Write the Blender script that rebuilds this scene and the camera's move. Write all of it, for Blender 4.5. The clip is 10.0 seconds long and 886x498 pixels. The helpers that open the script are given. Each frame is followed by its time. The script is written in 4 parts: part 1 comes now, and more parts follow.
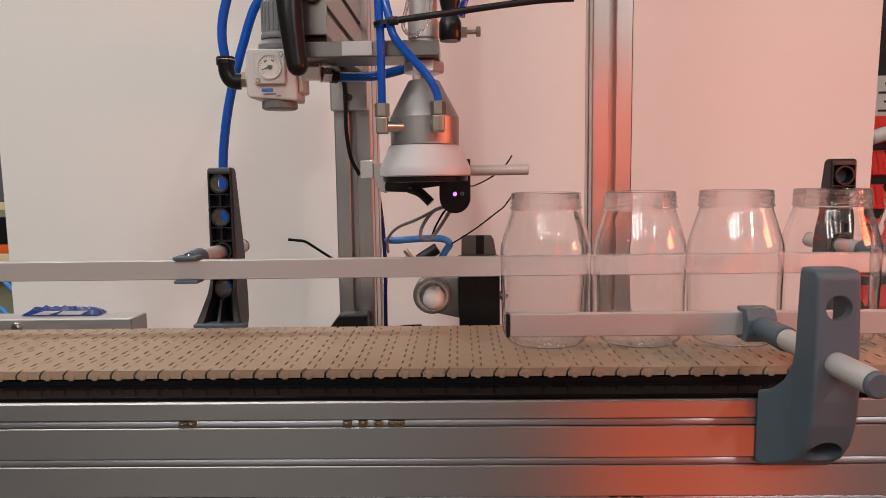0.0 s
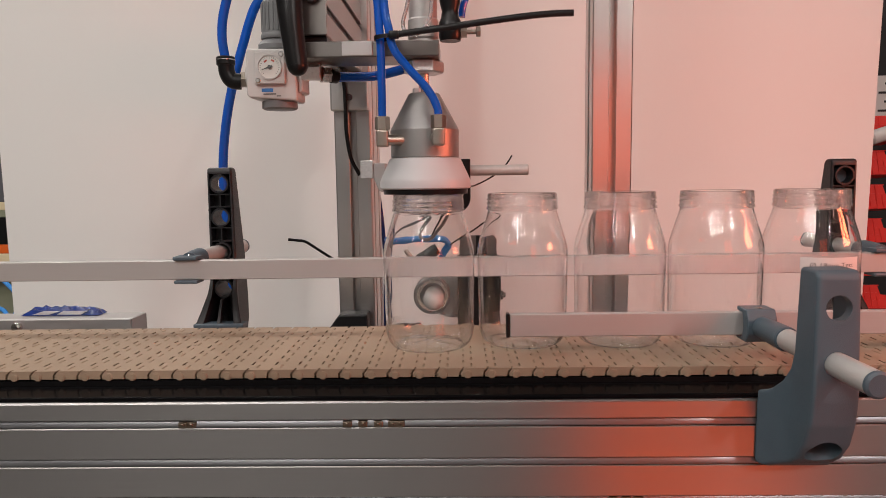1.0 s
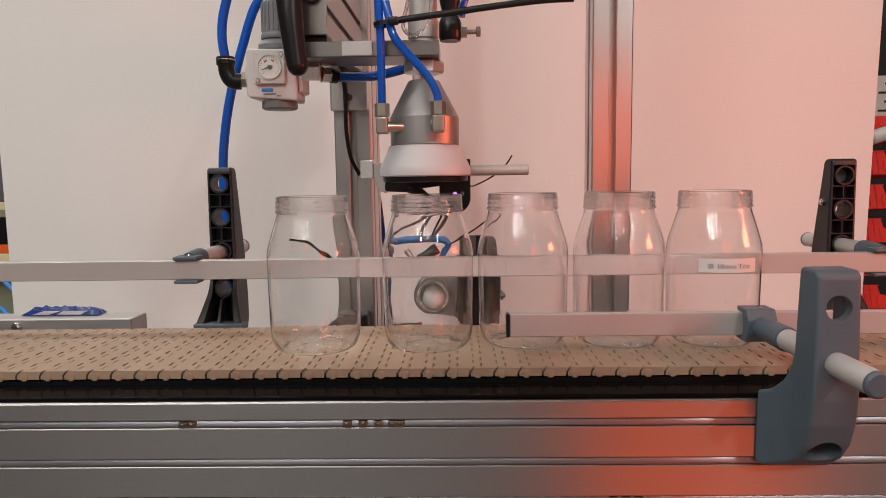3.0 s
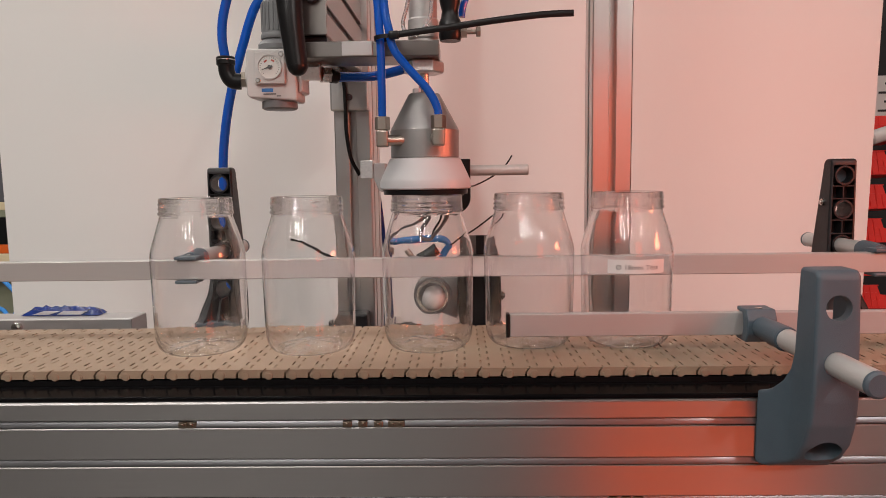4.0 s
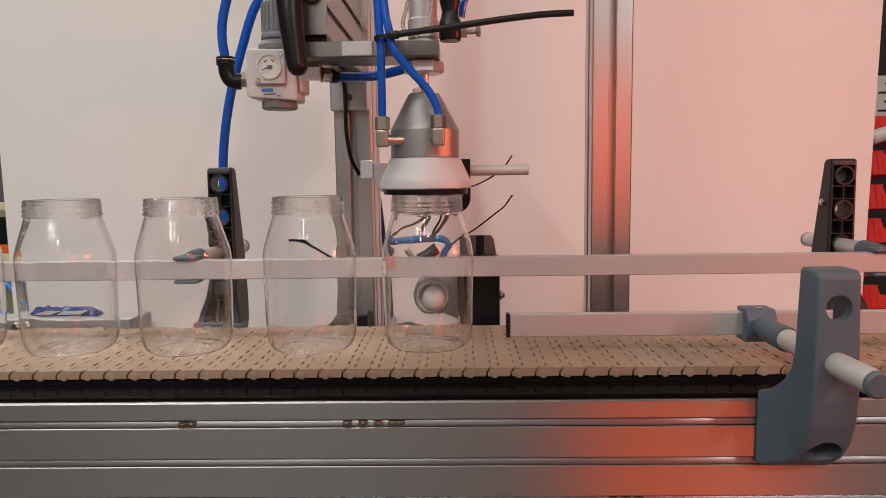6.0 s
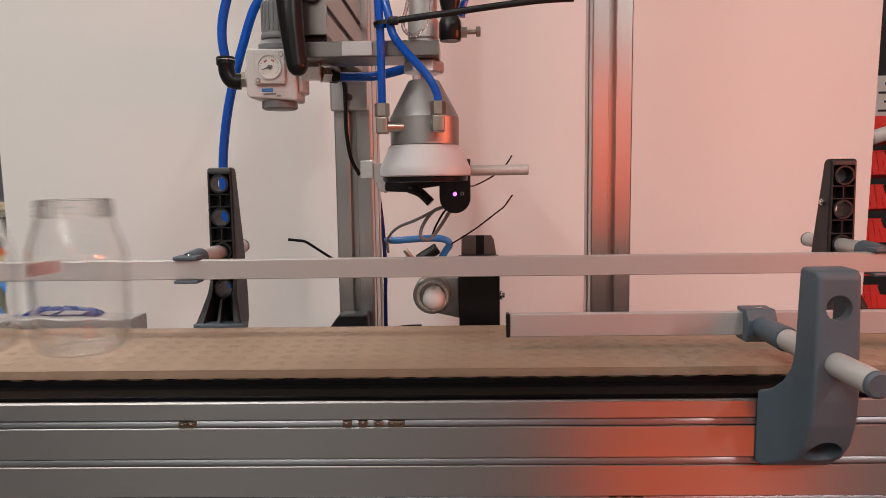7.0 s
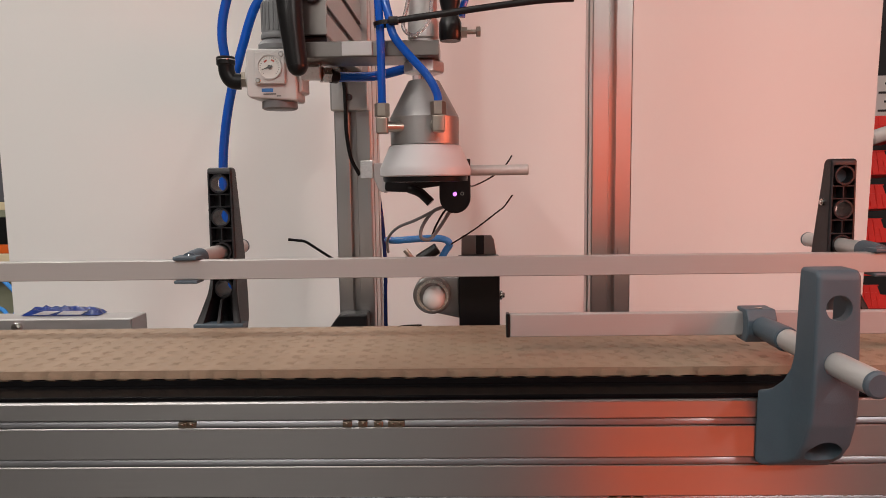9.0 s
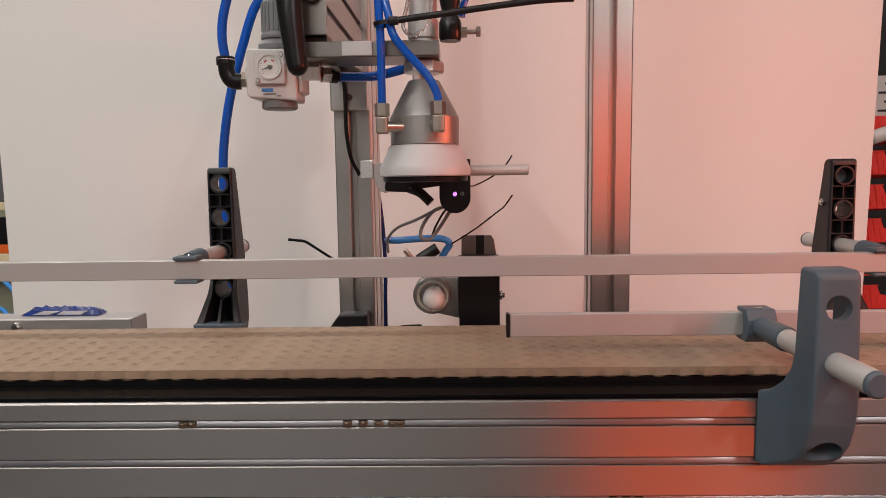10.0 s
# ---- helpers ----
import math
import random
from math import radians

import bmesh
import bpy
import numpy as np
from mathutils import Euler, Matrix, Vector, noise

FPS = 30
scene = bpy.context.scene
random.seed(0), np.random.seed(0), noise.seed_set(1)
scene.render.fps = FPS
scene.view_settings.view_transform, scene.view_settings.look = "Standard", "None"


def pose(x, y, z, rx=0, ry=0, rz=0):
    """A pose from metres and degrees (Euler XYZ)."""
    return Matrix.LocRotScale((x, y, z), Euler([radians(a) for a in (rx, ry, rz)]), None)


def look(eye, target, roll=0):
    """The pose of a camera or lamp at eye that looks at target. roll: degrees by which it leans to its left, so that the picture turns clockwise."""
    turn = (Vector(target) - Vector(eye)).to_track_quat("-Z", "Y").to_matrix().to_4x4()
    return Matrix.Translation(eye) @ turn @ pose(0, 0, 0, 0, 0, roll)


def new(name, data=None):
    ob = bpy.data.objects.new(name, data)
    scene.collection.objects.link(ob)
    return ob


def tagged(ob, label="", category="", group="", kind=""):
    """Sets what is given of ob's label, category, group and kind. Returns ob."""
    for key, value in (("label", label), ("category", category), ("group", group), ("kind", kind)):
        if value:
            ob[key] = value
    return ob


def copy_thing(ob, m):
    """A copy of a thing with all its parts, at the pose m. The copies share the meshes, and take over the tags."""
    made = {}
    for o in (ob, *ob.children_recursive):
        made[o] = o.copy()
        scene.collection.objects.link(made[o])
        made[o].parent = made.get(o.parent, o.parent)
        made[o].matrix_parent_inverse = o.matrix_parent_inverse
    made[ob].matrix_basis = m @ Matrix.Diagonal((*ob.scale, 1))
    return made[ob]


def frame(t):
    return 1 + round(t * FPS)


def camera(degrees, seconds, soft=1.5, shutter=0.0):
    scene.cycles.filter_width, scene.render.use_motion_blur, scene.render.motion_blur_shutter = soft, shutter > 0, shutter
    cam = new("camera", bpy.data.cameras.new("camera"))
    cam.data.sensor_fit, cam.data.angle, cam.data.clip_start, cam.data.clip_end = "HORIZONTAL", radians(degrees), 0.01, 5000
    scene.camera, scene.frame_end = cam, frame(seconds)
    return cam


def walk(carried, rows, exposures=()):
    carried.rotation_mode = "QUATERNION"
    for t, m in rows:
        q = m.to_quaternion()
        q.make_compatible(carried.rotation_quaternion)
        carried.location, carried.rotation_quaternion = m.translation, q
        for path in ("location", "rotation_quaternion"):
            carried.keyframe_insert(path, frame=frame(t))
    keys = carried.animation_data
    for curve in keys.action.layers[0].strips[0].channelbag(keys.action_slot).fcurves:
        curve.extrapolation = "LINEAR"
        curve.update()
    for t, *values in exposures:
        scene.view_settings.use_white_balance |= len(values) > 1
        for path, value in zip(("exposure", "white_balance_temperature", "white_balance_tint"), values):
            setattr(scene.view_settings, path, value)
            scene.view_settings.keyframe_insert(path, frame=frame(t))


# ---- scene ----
cam = camera(65.46, 10.0, soft=0.8, shutter=0.6)
EYE = pose(0.0147, 0.0, 0.2012, 90 - 6.094, 0, 1.283) @ pose(0, 0, 0, 0, 0, -0.81)
walk(cam, [(0.0, EYE), (10.0, EYE)], exposures=[(0.0, 0.0), (10.0, 0.0)])

# ---- light ----
world = bpy.data.worlds.new("hall_air")
world.use_nodes = True
world.node_tree.nodes["Background"].inputs[0].default_value = (0.9, 0.92, 1.0, 1)
world.node_tree.nodes["Background"].inputs[1].default_value = 0.022
scene.world = world
scene.cycles.caustics_refractive = False


def area_lamp(name, m, sx, sy, watts, colour):
    d = bpy.data.lights.new(name, "AREA")
    d.shape, d.size, d.size_y, d.energy, d.color = "RECTANGLE", sx, sy, watts, colour
    ob = new(name, d)
    ob.matrix_world = m
    return ob


HALL_TOP = 2.35
# lamps under the hall's ceiling: (x, y, length along y or 0 for tubes along x, watts)
TUBES = ((-1.75, -2.0, 1.5, 48), (-1.15, -2.4, 1.6, 37), (-0.42, -2.3, 1.6, 20), (2.2, -2.9, 0.6, 84), (-1.5, 0.35, 0, 19), (1.1, 0.50, 0, 0.4), (-1.5, 1.76, 0, 34), (1.1, 1.76, 0, 2))
for tx, ty, tl, tw in TUBES:
    area_lamp("tube_light", pose(tx, ty, HALL_TOP - 0.075, 0, 0, 0 if tl else 90), 0.12 if tl else 0.08, tl if tl else 1.9, tw, (1.0, 0.93, 0.88))
# small round spotlights under the ceiling: (x, y)
SPOTS = ((-2.7, -0.6), (-2.2, 0.4), (-0.1, -0.9), (0.75, -1.3), (2.2, -1.0), (2.6, 0.3), (0.3, -3.0), (-3.0, -2.4))
for tx, ty in SPOTS:
    area_lamp("spot_light", pose(tx, ty, HALL_TOP - 0.085), 0.17, 0.17, 2.6, (1.0, 0.93, 0.88))
# red signal lamps of the machine: two beside the camera, one at the conveyor's far end
REDS = (((0.505, -0.10, -0.42), (0.43, 0.66, -0.12), 0.44, 0.44, 0.60, (1.0, 0.18, 0.02)), ((0.50, -0.12, 0.29), (0.26, 1.05, 0.25), 0.28, 0.50, 0.46, (1.0, 0.17, 0.03)), ((1.25, 0.42, 0.38), (-0.10, 1.05, 0.25), 0.30, 0.26, 8.3, (1.0, 0.165, 0.076)))
for at, to, wide, tall, watts, red in REDS:
    area_lamp("red_signal_light", look(at, to), wide, tall, watts, red)


# ---- materials ----
def mat(name, colour, rough=0.5, metal=0.0, vary=0.12, scale=40.0, bump=0.0, bscale=400.0, stretch=(1, 1, 1),
        rough_vary=0.08, spec=0.5, trans=0.0, sss=0.0, obj_rand=0.0, emit=0.0):
    m = bpy.data.materials.new(name)
    m.use_nodes = True
    nt = m.node_tree
    b = nt.nodes["Principled BSDF"]
    L = nt.links.new
    tc = nt.nodes.new("ShaderNodeTexCoord")
    mp = nt.nodes.new("ShaderNodeMapping")
    mp.inputs["Scale"].default_value = stretch
    L(tc.outputs["Object"], mp.inputs[0])
    n1 = nt.nodes.new("ShaderNodeTexNoise")
    n1.inputs["Scale"].default_value, n1.inputs["Detail"].default_value = scale, 5
    n2 = nt.nodes.new("ShaderNodeTexNoise")
    n2.inputs["Scale"].default_value, n2.inputs["Detail"].default_value = bscale, 3
    L(mp.outputs[0], n1.inputs[0])
    L(mp.outputs[0], n2.inputs[0])
    mix = nt.nodes.new("ShaderNodeMix")
    mix.data_type = "RGBA"
    lo = [c * (1 - vary) for c in colour]
    hi = [min(1, c * (1 + vary)) for c in colour]
    mix.inputs[6].default_value = (*lo, 1)
    mix.inputs[7].default_value = (*hi, 1)
    L(n1.outputs[0], mix.inputs[0])
    out = mix.outputs[2]
    if obj_rand:
        oi = nt.nodes.new("ShaderNodeObjectInfo")
        hs = nt.nodes.new("ShaderNodeHueSaturation")
        mr = nt.nodes.new("ShaderNodeMapRange")
        mr.inputs[3].default_value, mr.inputs[4].default_value = 1 - obj_rand, 1 + obj_rand
        L(oi.outputs["Random"], mr.inputs[0])
        L(mr.outputs[0], hs.inputs["Value"])
        L(out, hs.inputs["Color"])
        out = hs.outputs[0]
    L(out, b.inputs["Base Color"])
    rr = nt.nodes.new("ShaderNodeMapRange")
    rr.inputs[3].default_value, rr.inputs[4].default_value = max(0.02, rough - rough_vary), min(1, rough + rough_vary)
    L(n2.outputs[0], rr.inputs[0])
    L(rr.outputs[0], b.inputs["Roughness"])
    b.inputs["Metallic"].default_value = metal
    b.inputs["Specular IOR Level"].default_value = spec
    b.inputs["Transmission Weight"].default_value = trans
    if sss:
        b.inputs["Subsurface Weight"].default_value = sss
        b.inputs["Subsurface Radius"].default_value = (0.01, 0.01, 0.01)
    if emit:
        b.inputs["Emission Color"].default_value = (*colour, 1)
        b.inputs["Emission Strength"].default_value = emit
    if bump:
        bp = nt.nodes.new("ShaderNodeBump")
        bp.inputs["Strength"].default_value, bp.inputs["Distance"].default_value = bump, 0.001
        L(n2.outputs[0], bp.inputs["Height"])
        L(bp.outputs[0], b.inputs["Normal"])
    return m


ALU = mat("anodised_aluminium", (0.37, 0.365, 0.36), 0.40, 1.0, 0.06, 9, 0.10, 260, (0.03, 1, 1), 0.05)
# drawn profiles: the fine lines along their length spread mirrored light upwards and downwards
SIDE_ALU = mat("drawn_aluminium_side", (0.37, 0.365, 0.36), 0.37, 1.0, 0.06, 9, 0.10, 260, (0.03, 1, 1), 0.05)
drawn = SIDE_ALU.node_tree.nodes["Principled BSDF"]
drawn.inputs["Anisotropic"].default_value = 0.6
drawn.inputs["Anisotropic Rotation"].default_value = 0.25
around = SIDE_ALU.node_tree.nodes.new("ShaderNodeTangent")
around.direction_type, around.axis = "RADIAL", "Z"
SIDE_ALU.node_tree.links.new(around.outputs[0], drawn.inputs["Tangent"])
ALU_V = mat("anodised_aluminium_upright", (0.55, 0.54, 0.53), 0.30, 1.0, 0.06, 9, 0.10, 260, (1, 1, 0.03), 0.05)
RAIL = mat("rail_aluminium", (0.44, 0.43, 0.425), 0.5, 0.55, 0.05, 12, 0.08, 500, (0.03, 1, 1), 0.05)
MILLED = mat("milled_aluminium", (0.22, 0.205, 0.195), 0.34, 1.0, 0.1, 60, 0.08, 900, (1, 1, 1), 0.1)
ROUGH_ALU = mat("cast_aluminium", (0.70, 0.70, 0.70), 0.38, 1.0, 0.2, 300, 0.4, 700, (1, 1, 1), 0.15)
HEAD_ALU = mat("bead_blasted_aluminium", (0.32, 0.315, 0.31), 0.40, 0.75, 0.05, 30, 0.2, 1500)
STEEL = mat("bright_steel", (0.62, 0.60, 0.57), 0.25, 1.0, 0.1, 50, 0.05)
ROD = mat("galvanised_rod", (0.50, 0.49, 0.475), 0.48, 0.35, 0.14, 120, 0.15, 700, (1, 0.2, 1))
BRASS = mat("nickel_brass", (0.42, 0.37, 0.32), 0.34, 1.0, 0.1, 80, 0.05)
NUT = mat("dull_zinc_nut", (0.20, 0.165, 0.125), 0.42, 1.0, 0.15, 120, 0.1)
BELT = mat("tan_acetal", (0.285, 0.212, 0.148), 0.52, 0.0, 0.10, 28, 0.12, 900, obj_rand=0.05, spec=0.35)
BLACK = mat("black_plastic", (0.005, 0.005, 0.0055), 0.32, 0.0, 0.2, 60, 0.08, 800, spec=0.3)
BLACK_GLOSS = mat("black_wear_strip", (0.004, 0.004, 0.0045), 0.16, 0.0, 0.2, 20, 0.03, 300, (0.1, 1, 1), spec=0.02)
DARK = mat("dark_steel", (0.04, 0.04, 0.045), 0.5, 0.4, 0.2, 60, 0.1)
GREY = mat("blue_grey_polyamide", (0.060, 0.089, 0.112), 0.5, 0.0, 0.10, 45, 0.25, 1300)
GREY_IN = mat("charcoal_polyamide", (0.012, 0.012, 0.014), 0.42, 0.0, 0.12, 45, 0.2, 1300, spec=0.35)
PANEL = mat("white_board", (0.80, 0.785, 0.76), 0.55, 0.0, 0.025, 2.2, 0.04, 60, (1, 1, 1), 0.1, 0.3)
BLUE = mat("blue_polyurethane", (0.006, 0.085, 0.46), 0.07, 0.0, 0.15, 60, 0.0, 300, rough_vary=0.03)
BLUE_CLEAR = mat("light_blue_hose", (0.05, 0.24, 0.62), 0.25, 0.0, 0.1, 60)
SLOT_STRIP = mat("slot_strip_metal", (0.20, 0.205, 0.215), 0.32, 0.9, 0.06, 30, 0.05, 300, (0.05, 1, 1))
NAVY = mat("navy_hose", (0.004, 0.020, 0.12), 0.2, 0.0, 0.1, 60)
CLEAR_HOSE = mat("clear_hose", (0.62, 0.60, 0.60), 0.25, 0.0, 0.1, 60, trans=0.75)
WHITE_POM = mat("milky_polymer", (0.50, 0.50, 0.51), 0.38, 0.0, 0.03, 40, 0.05, 800, sss=0.25)
WHITE = mat("white_enamel", (0.52, 0.50, 0.485), 0.35, 0.0, 0.04, 40, 0.05, 600)
GREY_KNOB = mat("grey_knob_plastic", (0.17, 0.175, 0.18), 0.45, 0.0, 0.06, 60, 0.1, 900)
DIAL = mat("dial_paper", (0.70, 0.68, 0.64), 0.4, 0.0, 0.03, 60)
INK = mat("black_print", (0.09, 0.09, 0.09), 0.6, 0.0, 0.1, 300)
INK_BLUE = mat("blue_print", (0.03, 0.16, 0.45), 0.5, 0.0, 0.1, 300)
RED_INK = mat("red_print", (0.45, 0.08, 0.06), 0.5, 0.0, 0.1, 300)
PAPER = mat("label_paper", (0.60, 0.585, 0.57), 0.6, 0.0, 0.03, 200)
BIN_RED = mat("red_polypropylene", (0.85, 0.038, 0.028), 0.4, 0.0, 0.1, 20, 0.05, 300)
RACK = mat("rack_paint", (0.018, 0.018, 0.020), 0.5, 0.0, 0.2, 20)
PEG = mat("white_pegboard", (0.72, 0.72, 0.70), 0.5, 0.0, 0.04, 10)
ORANGE = mat("orange_plastic", (0.75, 0.12, 0.01), 0.45, 0.0, 0.1, 40)
CREAM = mat("cream_card", (0.72, 0.60, 0.38), 0.6, 0.0, 0.08, 40)
FOIL_BLUE = mat("blue_printed_film", (0.010, 0.032, 0.18), 0.18, 0.0, 0.6, 90, 0.5, 160)
FOIL_WHITE = mat("white_printed_film", (0.55, 0.56, 0.60), 0.22, 0.0, 0.3, 90, 0.4, 160)
GREEN_GREY = mat("olive_paint", (0.24, 0.25, 0.17), 0.6, 0.0, 0.1, 6)
CONCRETE = mat("concrete_floor", (0.13, 0.125, 0.12), 0.6, 0.0, 0.2, 3, 0.2, 60)
HALL = mat("hall_wall_paint", (0.20, 0.195, 0.19), 0.7, 0.0, 0.06, 1.5, 0.05, 60)
LAMP_GLOW = mat("lamp_tube", (1.0, 0.94, 0.86), 0.4, emit=6.0)
RED_GLOW = mat("red_lamp_panel", (1.0, 0.05, 0.04), 0.4, emit=0.4)
VIOLET_GLOW = mat("violet_led", (0.60, 0.22, 1.0), 0.3, emit=1.5)
CASE = mat("machine_case", (0.10, 0.10, 0.11), 0.5, 0.0, 0.1, 20)


def glass_material(name, solid, wave, grain):
    """Thin clear moulded plastic: lets light straight through, mirrors more towards its edges, and bends a share of the light."""
    m = bpy.data.materials.new(name)
    m.use_nodes = True
    nt = m.node_tree
    L = nt.links.new
    nt.nodes.remove(nt.nodes["Principled BSDF"])
    n = nt.nodes.new("ShaderNodeTexNoise")
    n.inputs["Scale"].default_value = grain
    tc = nt.nodes.new("ShaderNodeTexCoord")
    bp = nt.nodes.new("ShaderNodeBump")
    bp.inputs["Strength"].default_value, bp.inputs["Distance"].default_value = wave, 0.002
    L(tc.outputs["Object"], n.inputs[0])
    L(n.outputs[0], bp.inputs["Height"])
    g = nt.nodes.new("ShaderNodeBsdfGlass")
    g.inputs["IOR"].default_value, g.inputs["Roughness"].default_value = 1.48, 0.0
    g.inputs["Color"].default_value = (1, 1, 1, 1)
    t = nt.nodes.new("ShaderNodeBsdfTransparent")
    t.inputs["Color"].default_value = (0.998, 0.998, 0.998, 1)
    sh = nt.nodes.new("ShaderNodeBsdfGlossy")
    sh.inputs["Roughness"].default_value = 0.0
    lw = nt.nodes.new("ShaderNodeLayerWeight")
    pw = nt.nodes.new("ShaderNodeMath")
    pw.operation, pw.inputs[1].default_value = "POWER", 5.0
    fr = nt.nodes.new("ShaderNodeMapRange")
    fr.inputs[3].default_value, fr.inputs[4].default_value = 0.028, 0.85
    L(lw.outputs["Facing"], pw.inputs[0])
    L(pw.outputs[0], fr.inputs[0])
    for x in (g, sh):
        L(bp.outputs[0], x.inputs["Normal"])
    film = nt.nodes.new("ShaderNodeMixShader")
    L(fr.outputs[0], film.inputs[0])
    L(t.outputs[0], film.inputs[1])
    L(sh.outputs[0], film.inputs[2])
    mx = nt.nodes.new("ShaderNodeMixShader")
    mx.inputs[0].default_value = solid
    L(film.outputs[0], mx.inputs[1])
    L(g.outputs[0], mx.inputs[2])
    L(mx.outputs[0], nt.nodes["Material Output"].inputs[0])
    return m


JAR = glass_material("clear_jar_wall", 1.0, 0.05, 25)
JAR_BASE = glass_material("clear_jar_base", 0.90, 0.24, 100)
JAR_NECK = glass_material("clear_jar_neck", 0.65, 0.10, 60)


# ---- mesh helpers ----
def sharpen(bm, angle):
    """Marks hard edges, and those where a narrow bevel meets a broad flat face."""
    for e in bm.edges:
        if len(e.link_faces) == 2:
            a = e.calc_face_angle(0)
            small, big = sorted(f.calc_area() for f in e.link_faces)
            e.smooth = not (a > radians(angle) or (angle < 40 and a > radians(9) and big > 7 * small))


def mesh_of(name, bm, material, smooth=True, angle=35):
    bmesh.ops.recalc_face_normals(bm, faces=bm.faces)
    if smooth:
        for f in bm.faces:
            f.smooth = True
        sharpen(bm, angle)
    me = bpy.data.meshes.new(name)
    bm.to_mesh(me)
    bm.free()
    me.materials.append(material)
    return me


def part(name, bm, material, parent=None, label="", m=None):
    ob = new(name, mesh_of(name, bm, material))
    if parent is not None:
        ob.parent = parent
    if m is not None:
        ob.matrix_basis = m
    if label:
        tagged(ob, label=label)
    return ob


def thing(name, label, category, m=None, group="", kind=""):
    ob = new(name)
    ob.empty_display_size = 0.02
    if m is not None:
        ob.matrix_basis = m
    return tagged(ob, label, category, group, kind)


def box(x0, x1, y0, y1, z0, z1, bevel=0.0, seg=2, bm=None):
    b = bmesh.new()
    bmesh.ops.create_cube(b, size=1, matrix=Matrix.LocRotScale(((x0 + x1) / 2, (y0 + y1) / 2, (z0 + z1) / 2), None, (x1 - x0, y1 - y0, z1 - z0)))
    if bevel:
        bmesh.ops.bevel(b, geom=b.edges[:], offset=bevel, segments=seg, affect="EDGES", profile=0.5)
    return add(bm, b)


def add(bm, b):
    if bm is None:
        return b
    me = bpy.data.meshes.new("join")
    b.to_mesh(me)
    b.free()
    bm.from_mesh(me)
    bpy.data.meshes.remove(me)
    return bm


def lathe(profile, seg=40, m=None, bm=None, close=False):
    """profile: (radius, height) pairs round z."""
    b = bmesh.new()
    rings = []
    for r, z in profile:
        if r < 1e-6:
            rings.append([b.verts.new((0, 0, z))])
        else:
            rings.append([b.verts.new((r * math.cos(a), r * math.sin(a), z)) for a in (2 * math.pi * k / seg for k in range(seg))])
    pairs = list(zip(rings, rings[1:]))
    if close:
        pairs.append((rings[-1], rings[0]))
    for p, q in pairs:
        for k in range(seg):
            j = (k + 1) % seg
            f = [p[k % len(p)], p[j % len(p)], q[j % len(q)], q[k % len(q)]]
            f = [v for i, v in enumerate(f) if v not in f[:i]]
            if len(f) > 2:
                b.faces.new(f)
    if m is not None:
        bmesh.ops.transform(b, matrix=m, verts=b.verts)
    return add(bm, b)


def rod(p, q, r, seg=24, bevel=0.0, bm=None):
    p, q = Vector(p), Vector(q)
    n = (q - p).length
    e = bevel
    prof = [(0, 0), (r - e, 0), (r, e), (r, n - e), (r - e, n), (0, n)] if e else [(0, 0), (r, 0), (r, n), (0, n)]
    return lathe(prof, seg, Matrix.Translation(p) @ (q - p).to_track_quat("Z", "Y").to_matrix().to_4x4(), bm)


def hexa(p, q, r, bm=None):
    return rod(p, q, r, 6, r * 0.08, bm)


def hose(points, r, seg=12, steps=10, bm=None, flat=None):
    """A round tube along a smooth line through the points."""
    P = [Vector(p) for p in points]
    line = []
    for i in range(len(P) - 1):
        a, b_, c, d = P[max(i - 1, 0)], P[i], P[i + 1], P[min(i + 2, len(P) - 1)]
        for k in range(steps):
            t = k / steps
            line.append(0.5 * ((2 * b_) + (c - a) * t + (2 * a - 5 * b_ + 4 * c - d) * t * t + (3 * b_ - a - 3 * c + d) * t ** 3))
    line.append(P[-1])
    b = bmesh.new()
    up = Vector((0.03, 1, 0.02)).normalized()
    rings = []
    for i, c in enumerate(line):
        t = (line[min(i + 1, len(line) - 1)] - line[max(i - 1, 0)]).normalized()
        u = t.cross(up).normalized()
        v = u.cross(t).normalized()
        ru, rv = (r, r) if flat is None else flat
        rings.append([b.verts.new(c + u * ru * math.cos(w) + v * rv * math.sin(w)) for w in (2 * math.pi * k / seg for k in range(seg))])
    for p, q in zip(rings, rings[1:]):
        for k in range(seg):
            b.faces.new((p[k], p[(k + 1) % seg], q[(k + 1) % seg], q[k]))
    b.faces.new(rings[0][::-1])
    b.faces.new(rings[-1])
    return add(bm, b)


def prism(outline, a0, a1, axis="x", bevel=0.0, seg=2, bm=None):
    """Extrudes an outline from a0 to a1 along an axis. Outline: (y, z) for x, (x, z) for y, (x, y) for z."""
    def at(u, v, a):
        return {"x": (a, u, v), "y": (u, a, v), "z": (u, v, a)}[axis]
    b = bmesh.new()
    lo = [b.verts.new(at(u, v, a0)) for u, v in outline]
    hi = [b.verts.new(at(u, v, a1)) for u, v in outline]
    n = len(outline)
    b.faces.new(lo)
    b.faces.new(hi)
    for k in range(n):
        b.faces.new((lo[k], lo[(k + 1) % n], hi[(k + 1) % n], hi[k]))
    bmesh.ops.recalc_face_normals(b, faces=b.faces)
    if bevel:
        es = [e for e in b.edges if len(e.link_faces) == 2 and e.calc_face_angle(0) > radians(20)]
        bmesh.ops.bevel(b, geom=es, offset=bevel, segments=seg, affect="EDGES", profile=0.5)
    return add(bm, b)


